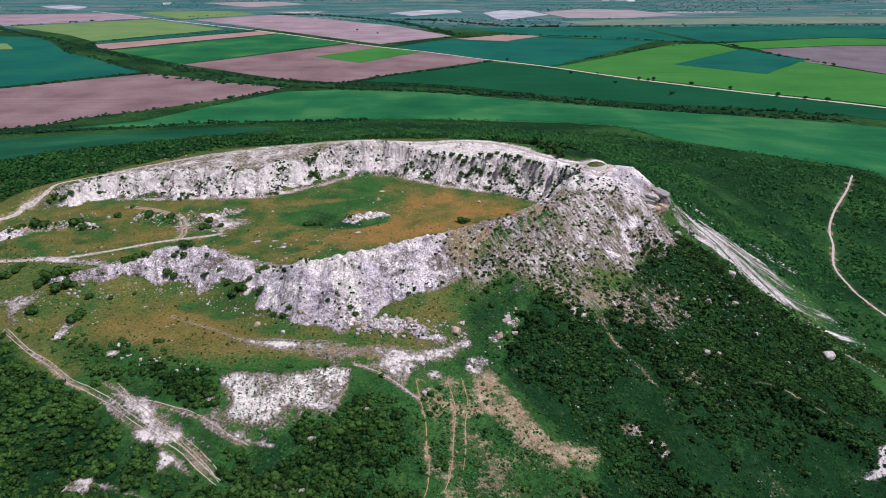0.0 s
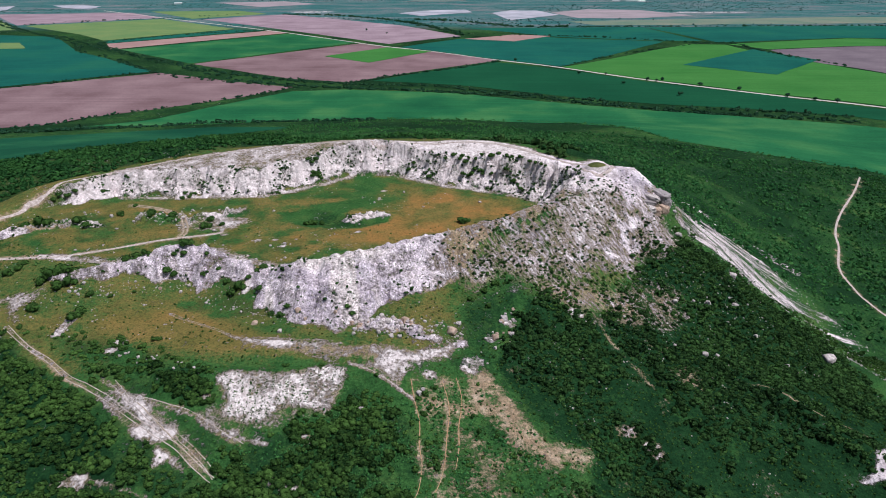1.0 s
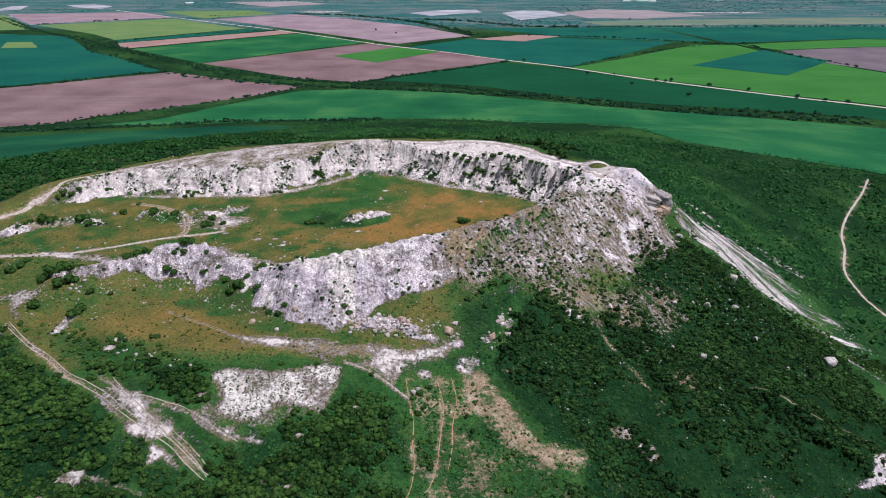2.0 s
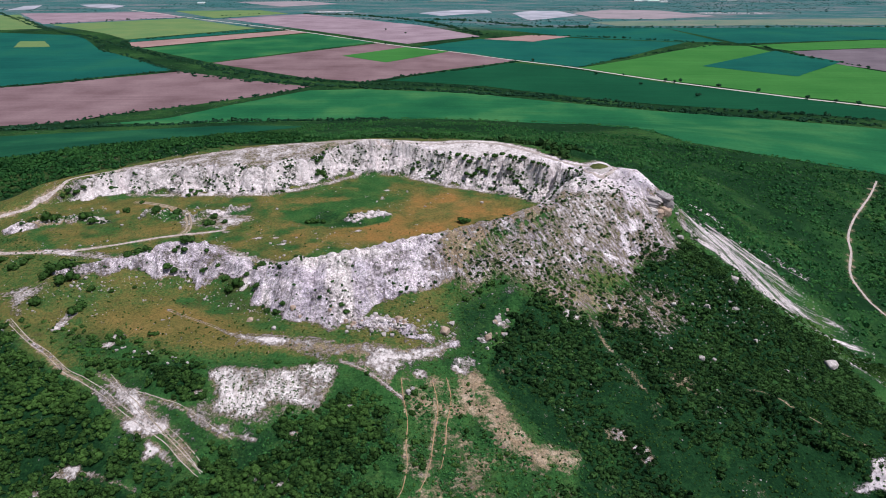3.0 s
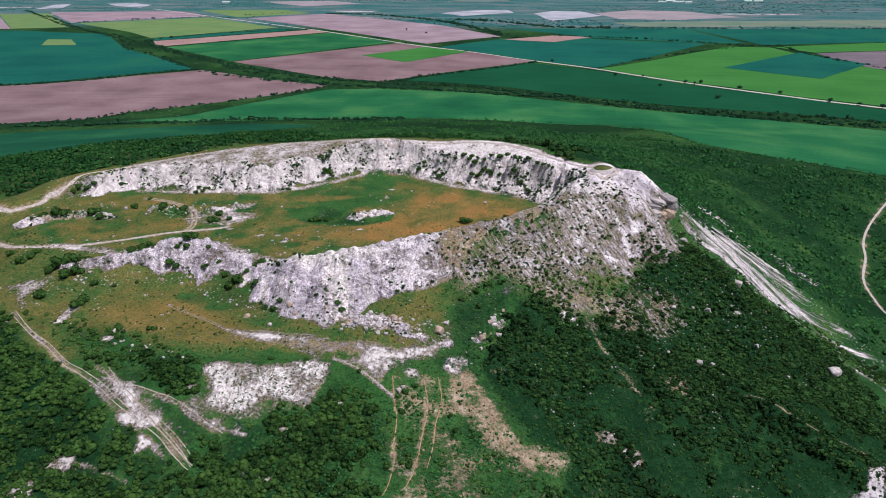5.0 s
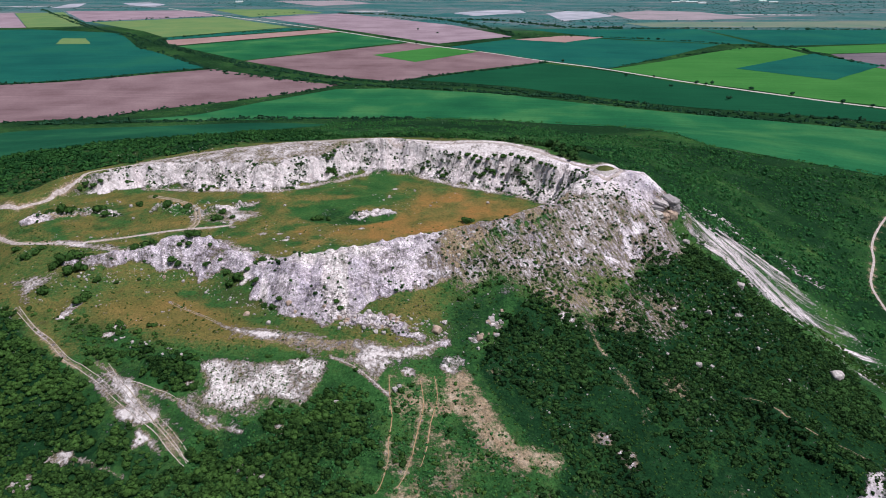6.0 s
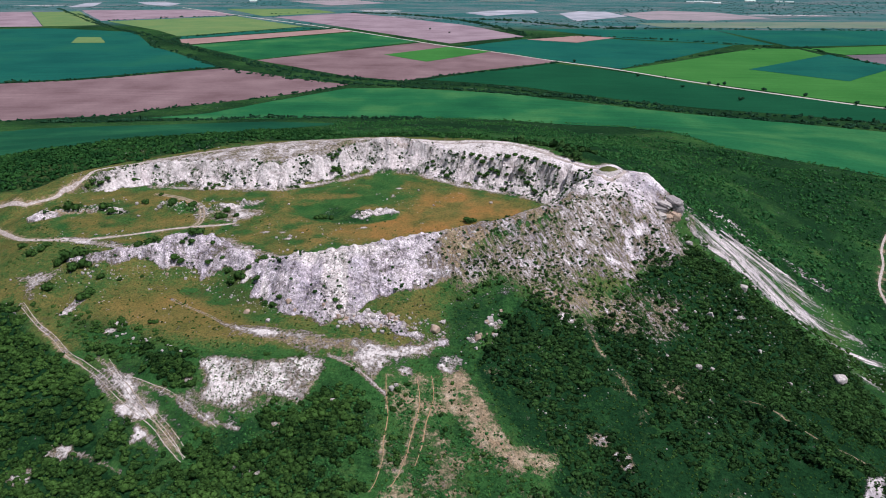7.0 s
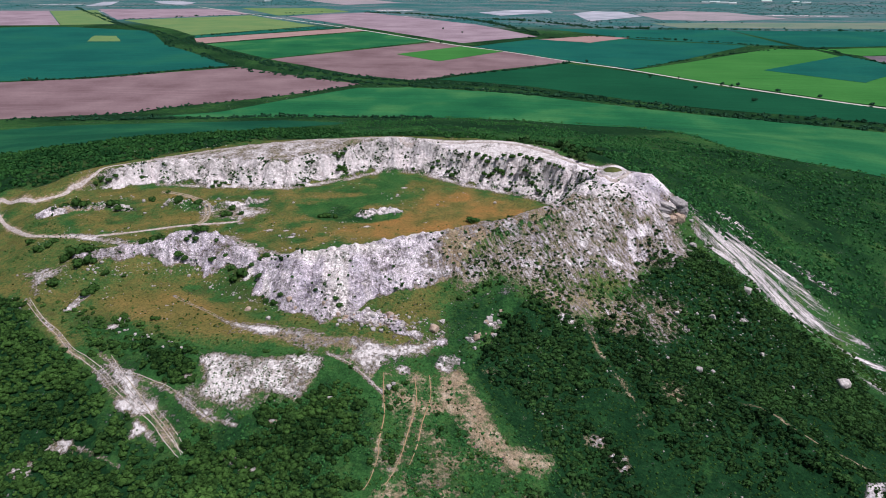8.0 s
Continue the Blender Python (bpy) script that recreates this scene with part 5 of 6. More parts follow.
def ribbon(name, pts, half, mat, label, lift=0.14, fray=0.45, step=0.9, lanes=5, kind="structure", category="track"):
    """A worn track with uneven edges that lies on the ground."""
    line = smooth_line(pts, step)
    t = np.gradient(line, axis=0)
    t /= np.linalg.norm(t, axis=1)[:, None] + 1e-9
    side = np.stack([-t[:, 1], t[:, 0]], 1)
    k = len(line)
    s = np.arange(k) * step
    rows = []
    for c in range(lanes):
        u = 2 * c / (lanes - 1) - 1
        wob = fray * (fbm(s, s * 0 + 7 * u, 5, 4, 7) if abs(u) == 1 else 0)
        p = line + side * (u * half + np.sign(u) * wob * half)[:, None] if abs(u) == 1 else line + side * u * half
        edge = 0.02 if abs(u) == 1 else lift
        rows.append(np.column_stack([p, ground_z(p[:, 0], p[:, 1]) + edge]))
    co = np.stack(rows, 1).reshape(-1, 3)
    i = np.arange(k * lanes).reshape(k, lanes)
    faces = np.stack([i[:-1, :-1], i[1:, :-1], i[1:, 1:], i[:-1, 1:]], -1).reshape(-1, 4)
    return tagged(new(name, mesh_from(name, co, faces, mat)), label, category, kind=kind)


ribbon("road", ROAD, 3.6, ROAD_GRAVEL, "straight white gravel farm road across the plain", 0.45, 0.1, 8.0, category="road")
RIM_LINE = [(x, y) for x, y, z in RIM_ROAD[3:]]
ribbon("rim_track", RIM_END[::-1][1:-1] + RIM_LINE, 0.85, TRACK, "white dirt track along the rim of the quarry")
ribbon("rim_track", [RIM_END[-1], (-231, 311), RIM_END[-2]], 1.1, TRACK, "white dirt track bending down off the quarry rim")
ribbon("quarry_track", QUARRY_ROAD, 0.95, TRACK, "pale dirt track leading into the quarry floor")
for off in (-0.9, 0.9):
    loop = smooth_line(LOOP_TRACK, 4)
    tv = np.gradient(loop, axis=0)
    tv /= np.linalg.norm(tv, axis=1)[:, None]
    ribbon("wheel_track", [tuple(p) for p in loop + off * np.stack([-tv[:, 1], tv[:, 0]], 1)], 0.42, PALE_TRACK, "worn wheel rut curving across the quarry floor")
ribbon("east_track", EAST_TRACK, 0.75, TRACK, "white dirt track through green scrub below the hill")


def ruts(line, offsets, half, mat, label):
    """Thin wheel ruts side by side along a track."""
    base = smooth_line(line, 3)
    tv = np.gradient(base, axis=0)
    tv /= np.linalg.norm(tv, axis=1)[:, None]
    for k, off in enumerate(offsets):
        sway = off + 0.35 * fbm(np.arange(len(base)) * 3.0, np.zeros(len(base)) + 5 * k, 16, 2, 90 + k)
        ribbon("rutted_track", [tuple(p) for p in base + sway[:, None] * np.stack([-tv[:, 1], tv[:, 0]], 1)], half, mat, label, 0.06, 1.6)


RUST_TRACK = track_material("rusty_track", [(0.22, 0.13, 0.075), (0.40, 0.25, 0.15), (0.56, 0.42, 0.31)], 1.2)
for line in (RUT_A, RUT_B, RUT_C):
    ruts(line, (0.0,), 0.12, RUST_TRACK, "rusty earth rut worn down the grassy slope")
ruts(WHEEL_F, (0.0,), 0.14, TRACK, "narrow white path below the bare shelf")
ruts(RUT_LONG, (-0.75, 0.75), 0.11, TRACK, "white wheel rut down the scrubby hillside")
ruts(RUT_SIDE, (-0.6, 0.8), 0.09, TRACK, "white wheel rut branching off a bare track")
ruts(RUT_CROSS, (0.4,), 0.10, TRACK, "pale wheel rut crossing below the scree")
ruts(WHEEL_B, (0.6,), 0.12, PALE_TRACK, "dusty wheel rut beside a bare gully")
ruts(TERRACE_PATH, (-0.6, 0.6), 0.10, PALE_TRACK, "faint wheel rut across the dry terrace")

# ---------------------------------------------------------------- scrub, woods and hedges
rng = np.random.default_rng(7)


def ico(level):
    bm = bmesh.new()
    bmesh.ops.create_icosphere(bm, subdivisions=level, radius=1.0)
    v = np.array([p.co[:] for p in bm.verts])
    f = np.array([[p.index for p in q.verts] for q in bm.faces])
    bm.free()
    return v, f


ICO0, ICO1, ICO2, ICO3 = ico(1), ico(2), ico(3), ico(4)


def bush_shape(seed, lobes=4, tufts=90, tuft=0.26, tall=0.85):
    """A crown about one metre in radius: uneven lobes, with loose leafy tufts all over them."""
    r = np.random.default_rng(seed)
    vs, fs, at = [], [], 0
    centres = np.column_stack([r.normal(0, 0.36, lobes), r.normal(0, 0.36, lobes), r.uniform(0.25, 0.75, lobes) * tall])
    sizes = r.uniform(0.34, 0.60, lobes)
    for c, s in zip(centres, sizes):
        v, f = ICO0
        v = v * (1 + r.normal(0, 0.12, (len(v), 1))) * s * [1, 1, 0.85 * tall] + c
        vs.append(v)
        fs.append(f + at)
        at += len(v)
    pick = r.integers(0, lobes, tufts)
    d = r.normal(size=(tufts, 3))
    d[:, 2] = abs(d[:, 2]) * 0.9 - 0.25
    d /= np.linalg.norm(d, axis=1)[:, None]
    p = centres[pick] + d * sizes[pick, None] * r.uniform(0.88, 1.32, (tufts, 1)) * [1, 1, 0.85 * tall]
    a = np.cross(d, r.normal(size=(tufts, 3)))
    a /= np.linalg.norm(a, axis=1)[:, None]
    b = np.cross(d, a) + d * r.uniform(-0.9, 0.9, (tufts, 1))
    s = tuft * r.uniform(0.6, 1.4, (tufts, 1))
    tri = np.stack([p + a * s, p - 0.5 * a * s + 0.8 * b * s, p - 0.5 * a * s - 0.8 * b * s], 1).reshape(-1, 3)
    vs.append(tri)
    fs.append(np.arange(tufts * 3).reshape(-1, 3) + at)
    v = np.concatenate(vs)
    v[:, 2] = np.maximum(v[:, 2], -0.15)
    return v, np.concatenate(fs)


def sown(ring, step, keep=None):
    """Jittered places within an outline."""
    xs, ys = [p[0] for p in ring], [p[1] for p in ring]
    x, y = (v.ravel() for v in np.meshgrid(np.arange(min(xs) - 4, max(xs) + 4, step), np.arange(min(ys) - 4, max(ys) + 4, step)))
    x, y = x + rng.uniform(-0.55, 0.55, x.shape) * step, y + rng.uniform(-0.55, 0.55, y.shape) * step
    ok = inside(x, y, ring) + 6 * fbm(x, y, 11, 3, 91) + rng.normal(0, 1.6, len(x)) < 0
    x, y = x[ok], y[ok]
    if keep is not None:
        ok = rng.random(len(x)) < keep(x, y)
        x, y = x[ok], y[ok]
    return x, y


def scatter(name, shapes, x, y, radius, mat, label, category, tint=None, sink=0.12, turn=True, stretch=None):
    """Many plants or stones as one mesh, each turned and sized on its own."""
    z = ground_z(x, y)
    n = len(x)
    kind = rng.integers(0, len(shapes), n)
    yaw = rng.uniform(0, 2 * math.pi, n)
    tall = rng.uniform(0.8, 1.2, n)
    tint = rng.random(n) if tint is None else tint
    cos, faces, tints, at = [], [], [], 0
    for k, (v, f) in enumerate(shapes):
        m = np.flatnonzero(kind == k)
        if not len(m):
            continue
        c, s = np.cos(yaw[m])[:, None], np.sin(yaw[m])[:, None]
        r = radius[m][:, None]
        px = (v[None, :, 0] * c - v[None, :, 1] * s) * r + x[m][:, None]
        py = (v[None, :, 0] * s + v[None, :, 1] * c) * r + y[m][:, None]
        pz = v[None, :, 2] * r * tall[m][:, None] + z[m][:, None] - sink * r
        cos.append(np.stack([px, py, pz], -1).reshape(-1, 3))
        faces.append((f[None] + (np.arange(len(m)) * len(v))[:, None, None] + at).reshape(-1, 3))
        tints.append(np.repeat(tint[m], len(v)))
        at += len(m) * len(v)
    me = mesh_from(name, np.concatenate(cos), np.concatenate(faces), mat, (("tint", "FLOAT", np.concatenate(tints)),))
    return tagged(new(name, me), label, category, kind="stuff")


TUFT = [bush_shape(400 + k, 1, 12, 0.4, 0.9) for k in range(6)]
SMALL_BUSH = [bush_shape(150 + k, 2, 40, 0.30, 0.75) for k in range(7)]
NEAR_BUSH = [bush_shape(100 + k, 4, 125, 0.21) for k in range(7)]
FAR_BUSH = [bush_shape(200 + k, 3, 28, 0.36, 0.8) for k in range(5)]
TREE = [bush_shape(300 + k, 2, 16, 0.36, 0.85) for k in range(5)]


def open_here(x, y):
    """Where tracks, rock and bare soil keep the scrub away."""
    v = np.ones_like(x)
    for ring in (FURROWS, TIP_BROWN, BARE_SHELF, GULLY_PATCH, GULLY_TOP, GULLY_FOOT, SCREE, NEAR_ROCK, BARE_WIDE):
        v *= np.where(inside(x, y, ring) < 0.3, 0.10, 1)
    v *= 1 - 0.5 * (1 - ramp(inside(x, y, STONY_SCRUB), -6, 6))
    for line, half in ((RUT_LONG, 1.6), (TRACK_DOWN, 2.2), (TRACK_CROSS, 1.8), (TRACK_LOWER, 2.0), (PATH_SLOPE, 2.6), (PATH_SPUR, 2.4), (RUT_A, 1.3), (RUT_B, 1.3), (RUT_C, 1.1), (EAST_TRACK, 4.0), (RIM_LINE, 4.0)):
        v *= np.where(along(x, y, [(a, b, 0) for a, b in line])[0] < half, 0.04, 1)
    return v


def scrub(name, ring, step, small, large, density, label, seed, shapes=None, mat=None, gap=0.0, size=18, band=1.0, tone=0.40):
    def lie(x, y):
        return band * (0.5 * x - 0.86 * y), 0.86 * x + 0.5 * y

    def keep(x, y):
        return density * open_here(x, y) * ramp(fbm(*lie(x, y), size, 3, seed), gap - 0.18, gap + 0.12)
    x, y = sown(ring, step, keep)
    clump = fbm(x, y, 12, 2, seed + 5)
    r = (small + (large - small) * rng.random(len(x)) ** 1.6) * (1 + 0.3 * clump)
    t = np.clip(tone + 1.0 * fbm(*lie(x, y), 20, 3, seed + 9) + rng.normal(0, 0.26, len(x)), 0, 1)
    scatter(name, shapes or NEAR_BUSH, x, y, r, mat or SCRUB_LEAF, label, "scrub", t)


scrub("scrub", SLOPE_SCRUB, 1.85, 0.65, 2.0, 1.0, "dense dark green scrub on the hillside, deepened by painted cloud shade", 401, SMALL_BUSH, DARK_SHADED_LEAF, gap=-0.30, size=15, band=0.35, tone=0.36)
scrub("scrub", WEST_SCRUB, 2.0, 0.9, 2.1, 1.0, "thick dark green scrub beside the rutted track", 402, gap=-0.3, size=15, tone=0.40)
scrub("scrub", WEST_EDGE, 2.3, 0.7, 1.6, 0.9, "patchy green bushes among stones below the terrace", 403, gap=-0.35, size=9, tone=0.38)
scrub("scrub", COPSE, 1.8, 1.2, 1.9, 1.0, "close dark copse of bushes beside the scree", 404, gap=-1.0)
scrub("scrub", FRONT_SCRUB, 2.0, 0.9, 2.2, 1.0, "clumps of green bushes on rough grass", 405, gap=-0.1, size=14, tone=0.60)
WEST_LOW = [(-90, 172), (-74, 161), (-62, 155), (-56, 147), (-64, 144), (-100, 146), (-108, 158), (-98, 170)]
scrub("scrub", WEST_LOW, 2.1, 0.7, 1.6, 0.9, "bushes crowding the grass beside a bare track", 414, gap=-0.1, size=9, tone=0.4)
scrub("scrub", STONY_BAND, 2.0, 0.35, 0.95, 0.7, "small round bushes dotted over tan stony ground", 415, gap=-0.35, size=9)
scrub("scrub", RUT_SCRUB, 2.6, 0.6, 1.35, 0.62, "scattered low bushes between dirt ruts", 406, gap=-0.1, size=8, tone=0.55)
scrub("scrub", ROCK_SLOPE, 2.6, 0.25, 0.6, 0.32, "small round bushes scattered on stony slope", 407, gap=-0.3, size=12)
scrub("scrub", SHOULDER, 1.9, 0.25, 0.75, 0.6, "small round bushes scattered on stony slope", 418, SMALL_BUSH, DARK_SHADED_LEAF, gap=-0.2, size=10)
scrub("scrub", STONY_SCRUB, 2.0, 0.4, 1.0, 0.8, "small bushes thick among pale stones", 416, SMALL_BUSH, DARK_SHADED_LEAF, gap=-0.4, size=9)
scrub("scrub", ABOVE_SCRUB, 1.6, 0.5, 1.2, 0.95, "small bushes thinning out towards the rock", 408, SMALL_BUSH, gap=-0.35, size=10)
scrub("scrub", [(100, 274), (108, 296), (132, 282), (175, 302), (205, 290), (230, 240), (200, 180), (170, 170), (188, 258), (173, 300), (134, 278)], 2.2, 0.7, 1.5, 0.9, "dark scrub along the foot of a rocky rib", 409, gap=-0.4)
scrub("scrub", [(104, 290), (108, 303), (122, 298), (150, 293), (190, 300), (196, 290), (176, 282), (158, 286), (138, 287), (118, 293)], 1.7, 0.4, 1.1, 0.8, "dark bushes and stones under a rocky rib", 419, SMALL_BUSH, DARK_SHADED_LEAF, gap=-0.3, size=9)
EAST_SIDE = [(112, 312), (140, 345), (175, 350), (215, 300), (240, 320), (246, 390), (285, 470), (330, 540), (352, 590), (310, 598), (250, 585), (190, 625), (140, 700), (60, 790), (30, 700), (70, 420), (85, 345)]
scrub("scrub", EAST_SIDE, 3.3, 0.5, 1.7, 0.95, "low green scrub on the gentle slope behind the quarry", 410, TUFT, EAST_LEAF, gap=-0.2, size=26)
BEYOND_TRACK = [(246, 390), (243, 330), (240, 240), (330, 250), (460, 420), (440, 540), (360, 590), (300, 490)]
scrub("scrub", BEYOND_TRACK, 2.9, 0.8, 1.7, 0.95, "low green scrub beside the white track", 411, TUFT, EAST_LEAF, gap=-0.45, size=40)
scrub("scrub", EAST_SIDE, 4.2, 1.0, 2.6, 0.9, "round green bushes thick on the gentle slope behind the quarry", 420, TUFT, EAST_LEAF, gap=-0.1, size=30, tone=0.1)
scrub("scrub", BEYOND_TRACK, 4.4, 1.0, 2.6, 0.9, "dark round bushes beside the white track", 421, TUFT, WOOD_LEAF, gap=-0.1, size=30, tone=0.3)
WOODS = [(-235, 330), (-205, 346), (-182, 362), (-160, 380), (-130, 393), (-100, 399), (-65, 402), (-26, 400), (10, 390), (40, 372), (62, 345), (76, 352), (50, 410), (20, 440), (-40, 455),
         (-90, 520), (-120, 640), (-190, 740), (-250, 690), (-270, 555), (-300, 490), (-340, 462), (-420, 370), (-330, 340), (-260, 322)]
scrub("woodland", WOODS, 3.8, 1.4, 3.0, 1.0, "dark broadleaf wood behind the quarry rim", 412, TREE, WOOD_LEAF, gap=-0.55, size=60)
GROVE = [(16, 384), (44, 363), (60, 346), (69, 352), (54, 380), (28, 398)]
scrub("woodland", GROVE, 2.6, 2.2, 3.4, 1.0, "dark close grove just behind the quarry rim", 417, TREE, DARK_SHADED_LEAF, gap=-1.0)
BACK_SLOPE = [(20, 445), (-40, 460), (-90, 525), (-120, 645), (-185, 745), (-190, 800), (-80, 830), (30, 825), (60, 790), (30, 700), (60, 430)]
scrub("scrub", BACK_SLOPE, 3.4, 0.9, 2.2, 0.95, "green scrub on the long slope behind the quarry", 413, TUFT, EAST_LEAF, gap=-0.1, size=35)


def hedge(line, step, small, large, label, width=6, gaps=0.25, seed=0, mat=None):
    """A broken row of trees and bushes along a field edge."""
    p = smooth_line(line, step)
    n = len(p)
    keep = rng.random(n) < 1 - gaps * (1 + fbm(np.arange(n) * step, np.zeros(n), 90, 2, seed))
    p = p[keep] + rng.normal(0, width * 0.5, (keep.sum(), 2))
    r = rng.uniform(small, large, len(p)) * rng.uniform(0.7, 1.25, len(p))
    scatter("hedge", FAR_BUSH, p[:, 0], p[:, 1], r, mat or FAR_LEAF, label, "hedge", sink=0.1)


for k, (line, step, a, b, wide, gaps) in enumerate((
        (HEDGE_A, 4.4, 1.4, 3.8, 7, 0.35), (HEDGE_B, 3.2, 1.4, 3.8, 9, 0.3), (STREAM_A, 4.5, 1.6, 4.0, 9, 0.4), (STREAM_B, 5, 1.6, 3.8, 8, 0.25), (STREAM_C, 3.4, 1.8, 4.4, 8, 0.25),
        (HEDGE_C, 4, 2.0, 4.0, 6, 0.15), (HEDGE_D, 4, 2.0, 4.4, 4, 0.25), (HEDGE_E, 6, 2.2, 4.6, 5, 0.35), (HEDGE_F, 4, 2.5, 6.0, 14, 0.1),
        (HEDGE_G, 7, 2.5, 5.0, 6, 0.35), (HEDGE_H, 7, 2.0, 3.5, 3, 0.5), (HEDGE_I, 4, 2.5, 6.0, 20, 0.1), (HEDGE_J, 6, 2.0, 3.5, 3, 0.4), (HEDGE_K, 10, 2.0, 4.0, 4, 0.5))):
    hedge(line, step, a, b, "broken line of dark trees and bushes between fields", wide, gaps, 20 + k)
hedge(GREEN_MAIN[9:19], 1.5, 0.6, 1.7, "low green bushes fraying the edge of a field", 7, 0.1, 40, EAST_LEAF)
hedge(STREAM_A[6:], 2.6, 1.8, 4.2, "dark green trees along a stream", 7, 0.2, 41)
hedge(HEDGE_B, 3.4, 1.8, 4.0, "dark trees in a belt at the hill's foot", 5, 0.1, 42)

# low growth on the open grass
lx, ly = rng.uniform(-200, 170, 25000), rng.uniform(134, 300, 25000)
lw = 0.16 + 0.4 * ramp(fbm(lx, ly, 14, 3, 63), 0.0, 0.5)
lw *= open_here(lx, ly) * (1 - 0.8 * ramp(land(lx, ly)[1], 0.1, 0.5))
lw *= np.where(inside(lx, ly, PIT) < 0, 0.25, 1)
lw = np.maximum(lw, 0.9 * (inside(lx, ly, SLOPE_SCRUB) < 0))
lw = np.maximum(lw, 0.55 * (inside(lx, ly, RUT_SCRUB) < 0))
ok = rng.random(len(lx)) < lw
gx2, gy2 = rng.uniform(-110, 50, 13000), rng.uniform(134, 195, 13000)
ok2 = (rng.random(13000) < 0.55 * open_here(gx2, gy2) * (0.3 + ramp(fbm(gx2, gy2, 7, 2, 62), -0.2, 0.3))) & ((inside(gx2, gy2, FRONT_SCRUB) < 3) | (inside(gx2, gy2, RUT_SCRUB) < 3))
scatter("low_growth", TUFT, gx2[ok2], gy2[ok2], rng.uniform(0.3, 0.8, ok2.sum()), EAST_LEAF, "bright green low growth on rough grass", "undergrowth")
scatter("low_growth", TUFT, lx[ok], ly[ok], rng.uniform(0.2, 0.62, ok.sum()), SCRUB_LEAF, "low dark tufts and seedlings in the grass", "undergrowth")

# tufts in rows on the scree, and small growth on the quarry faces
tx, ty = rng.uniform(-75, -28, 5000), rng.uniform(168, 194, 5000)
ok = (inside(tx, ty, SCREE) < 0.0) & (rng.random(5000) < 0.16 + (0.5 + 0.6 * ramp(ty, 178, 184) * (1 - ramp(abs(tx + 50), 8, 14))) * (abs((tx / 2.3 + 0.15 * fbm(tx, ty, 8, 2, 64)) % 1 - 0.5) < 0.2) * ramp(fbm(tx, ty, 12, 2, 68), -0.25, 0.3))
scatter("scree_tufts", TUFT, tx[ok], ty[ok], rng.uniform(0.15, 0.38, ok.sum()), SCRUB_LEAF, "small green tufts growing in rows on white scree", "undergrowth")
tx, ty = rng.uniform(-200, 110, 60000), rng.uniform(205, 395, 60000)
tw = ramp(land(tx, ty)[1], 0.4, 0.8) * (0.02 + (0.16 + 0.5 * (ty > 290)) * ramp(fbm(tx, ty, 8, 3, 67), 0.16, 0.45))
tw = np.maximum(tw, 0.11 * (inside(tx, ty, ROCK_SLOPE) < 0))
ok = rng.random(len(tx)) < tw
scatter("cliff_growth", TUFT, tx[ok], ty[ok], rng.uniform(0.3, 1.15, ok.sum()), DARK_SHADED_LEAF, "dark weeds and seedlings in the rock faces", "undergrowth")

kx, ky = (np.concatenate([rng.normal(c[k], 2.0, 16) for c in GROWTH]) for k in (0, 1))
scatter("cliff_growth", TUFT, kx, ky, rng.uniform(0.4, 1.2, len(kx)), DARK_SHADED_LEAF, "dark green creepers in clefts of the quarry wall", "undergrowth")

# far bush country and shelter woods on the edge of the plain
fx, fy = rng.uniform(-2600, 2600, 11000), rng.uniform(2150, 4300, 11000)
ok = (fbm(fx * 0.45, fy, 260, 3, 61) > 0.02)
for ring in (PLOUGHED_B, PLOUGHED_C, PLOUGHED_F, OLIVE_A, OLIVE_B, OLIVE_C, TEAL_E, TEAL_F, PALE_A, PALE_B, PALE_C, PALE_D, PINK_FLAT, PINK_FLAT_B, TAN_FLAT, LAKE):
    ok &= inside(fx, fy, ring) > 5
scatter("far_woods", TUFT, fx[ok], fy[ok], rng.uniform(1.6, 4.4, ok.sum()), HAZED_LEAF, "distant belts of bushes on the plain's edge", "trees")


# ---------------------------------------------------------------- single trees by the road, sheds and lake
def tree(seed, label):
    """A broad field tree about five metres high: trunk, limbs and a loose crown."""
    r = random.Random(seed)
    root = tagged(new("tree"), label, "tree", "trees along the farm road")
    bm = bmesh.new()
    bmesh.ops.create_cone(bm, segments=7, radius1=0.28, radius2=0.14, depth=2.0, matrix=Matrix.Translation((0, 0, 0.8)))
    part("trunk", bm, BARK, root)
    for k in range(4):
        a = 1.57 * k + r.uniform(-0.4, 0.4)
        m = Matrix.Translation((0.5 * math.cos(a), 0.5 * math.sin(a), 2.2)) @ Matrix.Rotation(a, 4, "Z") @ Matrix.Rotation(0.75, 4, "Y")
        bm = bmesh.new()
        bmesh.ops.create_cone(bm, segments=5, radius1=0.11, radius2=0.04, depth=1.7, matrix=m)
        part("limb", bm, BARK, root)
    v, f = bush_shape(seed, 8, 240, 0.2, 1.1)
    me = mesh_from("crown", v * 2.7 + [0, 0, 1.5], f, FAR_LEAF, (("tint", "FLOAT", np.full(len(v), 0.3)),))
    crown = new("crown", me)
    crown.parent = root
    return root


trees = [tree(900 + k, "single dark field tree beside the white road") for k in range(3)]
for k, (x, y) in enumerate(LONE_TREES):
    s = random.uniform(0.8, 1.35)
    copy_thing(trees[k % 3], pose(x, y, float(ground_z(x, y)[0]) - 0.1, 0, 0, 50 * k) @ Matrix.Diagonal((s, s, s, 1)))
for t in trees:
    for o in (*t.children_recursive, t):
        bpy.data.objects.remove(o)

SHED_WALL = plain("shed_wall", (0.78, 0.77, 0.76))
SHED_ROOF = plain("shed_roof", (0.66, 0.70, 0.74), 0.5)


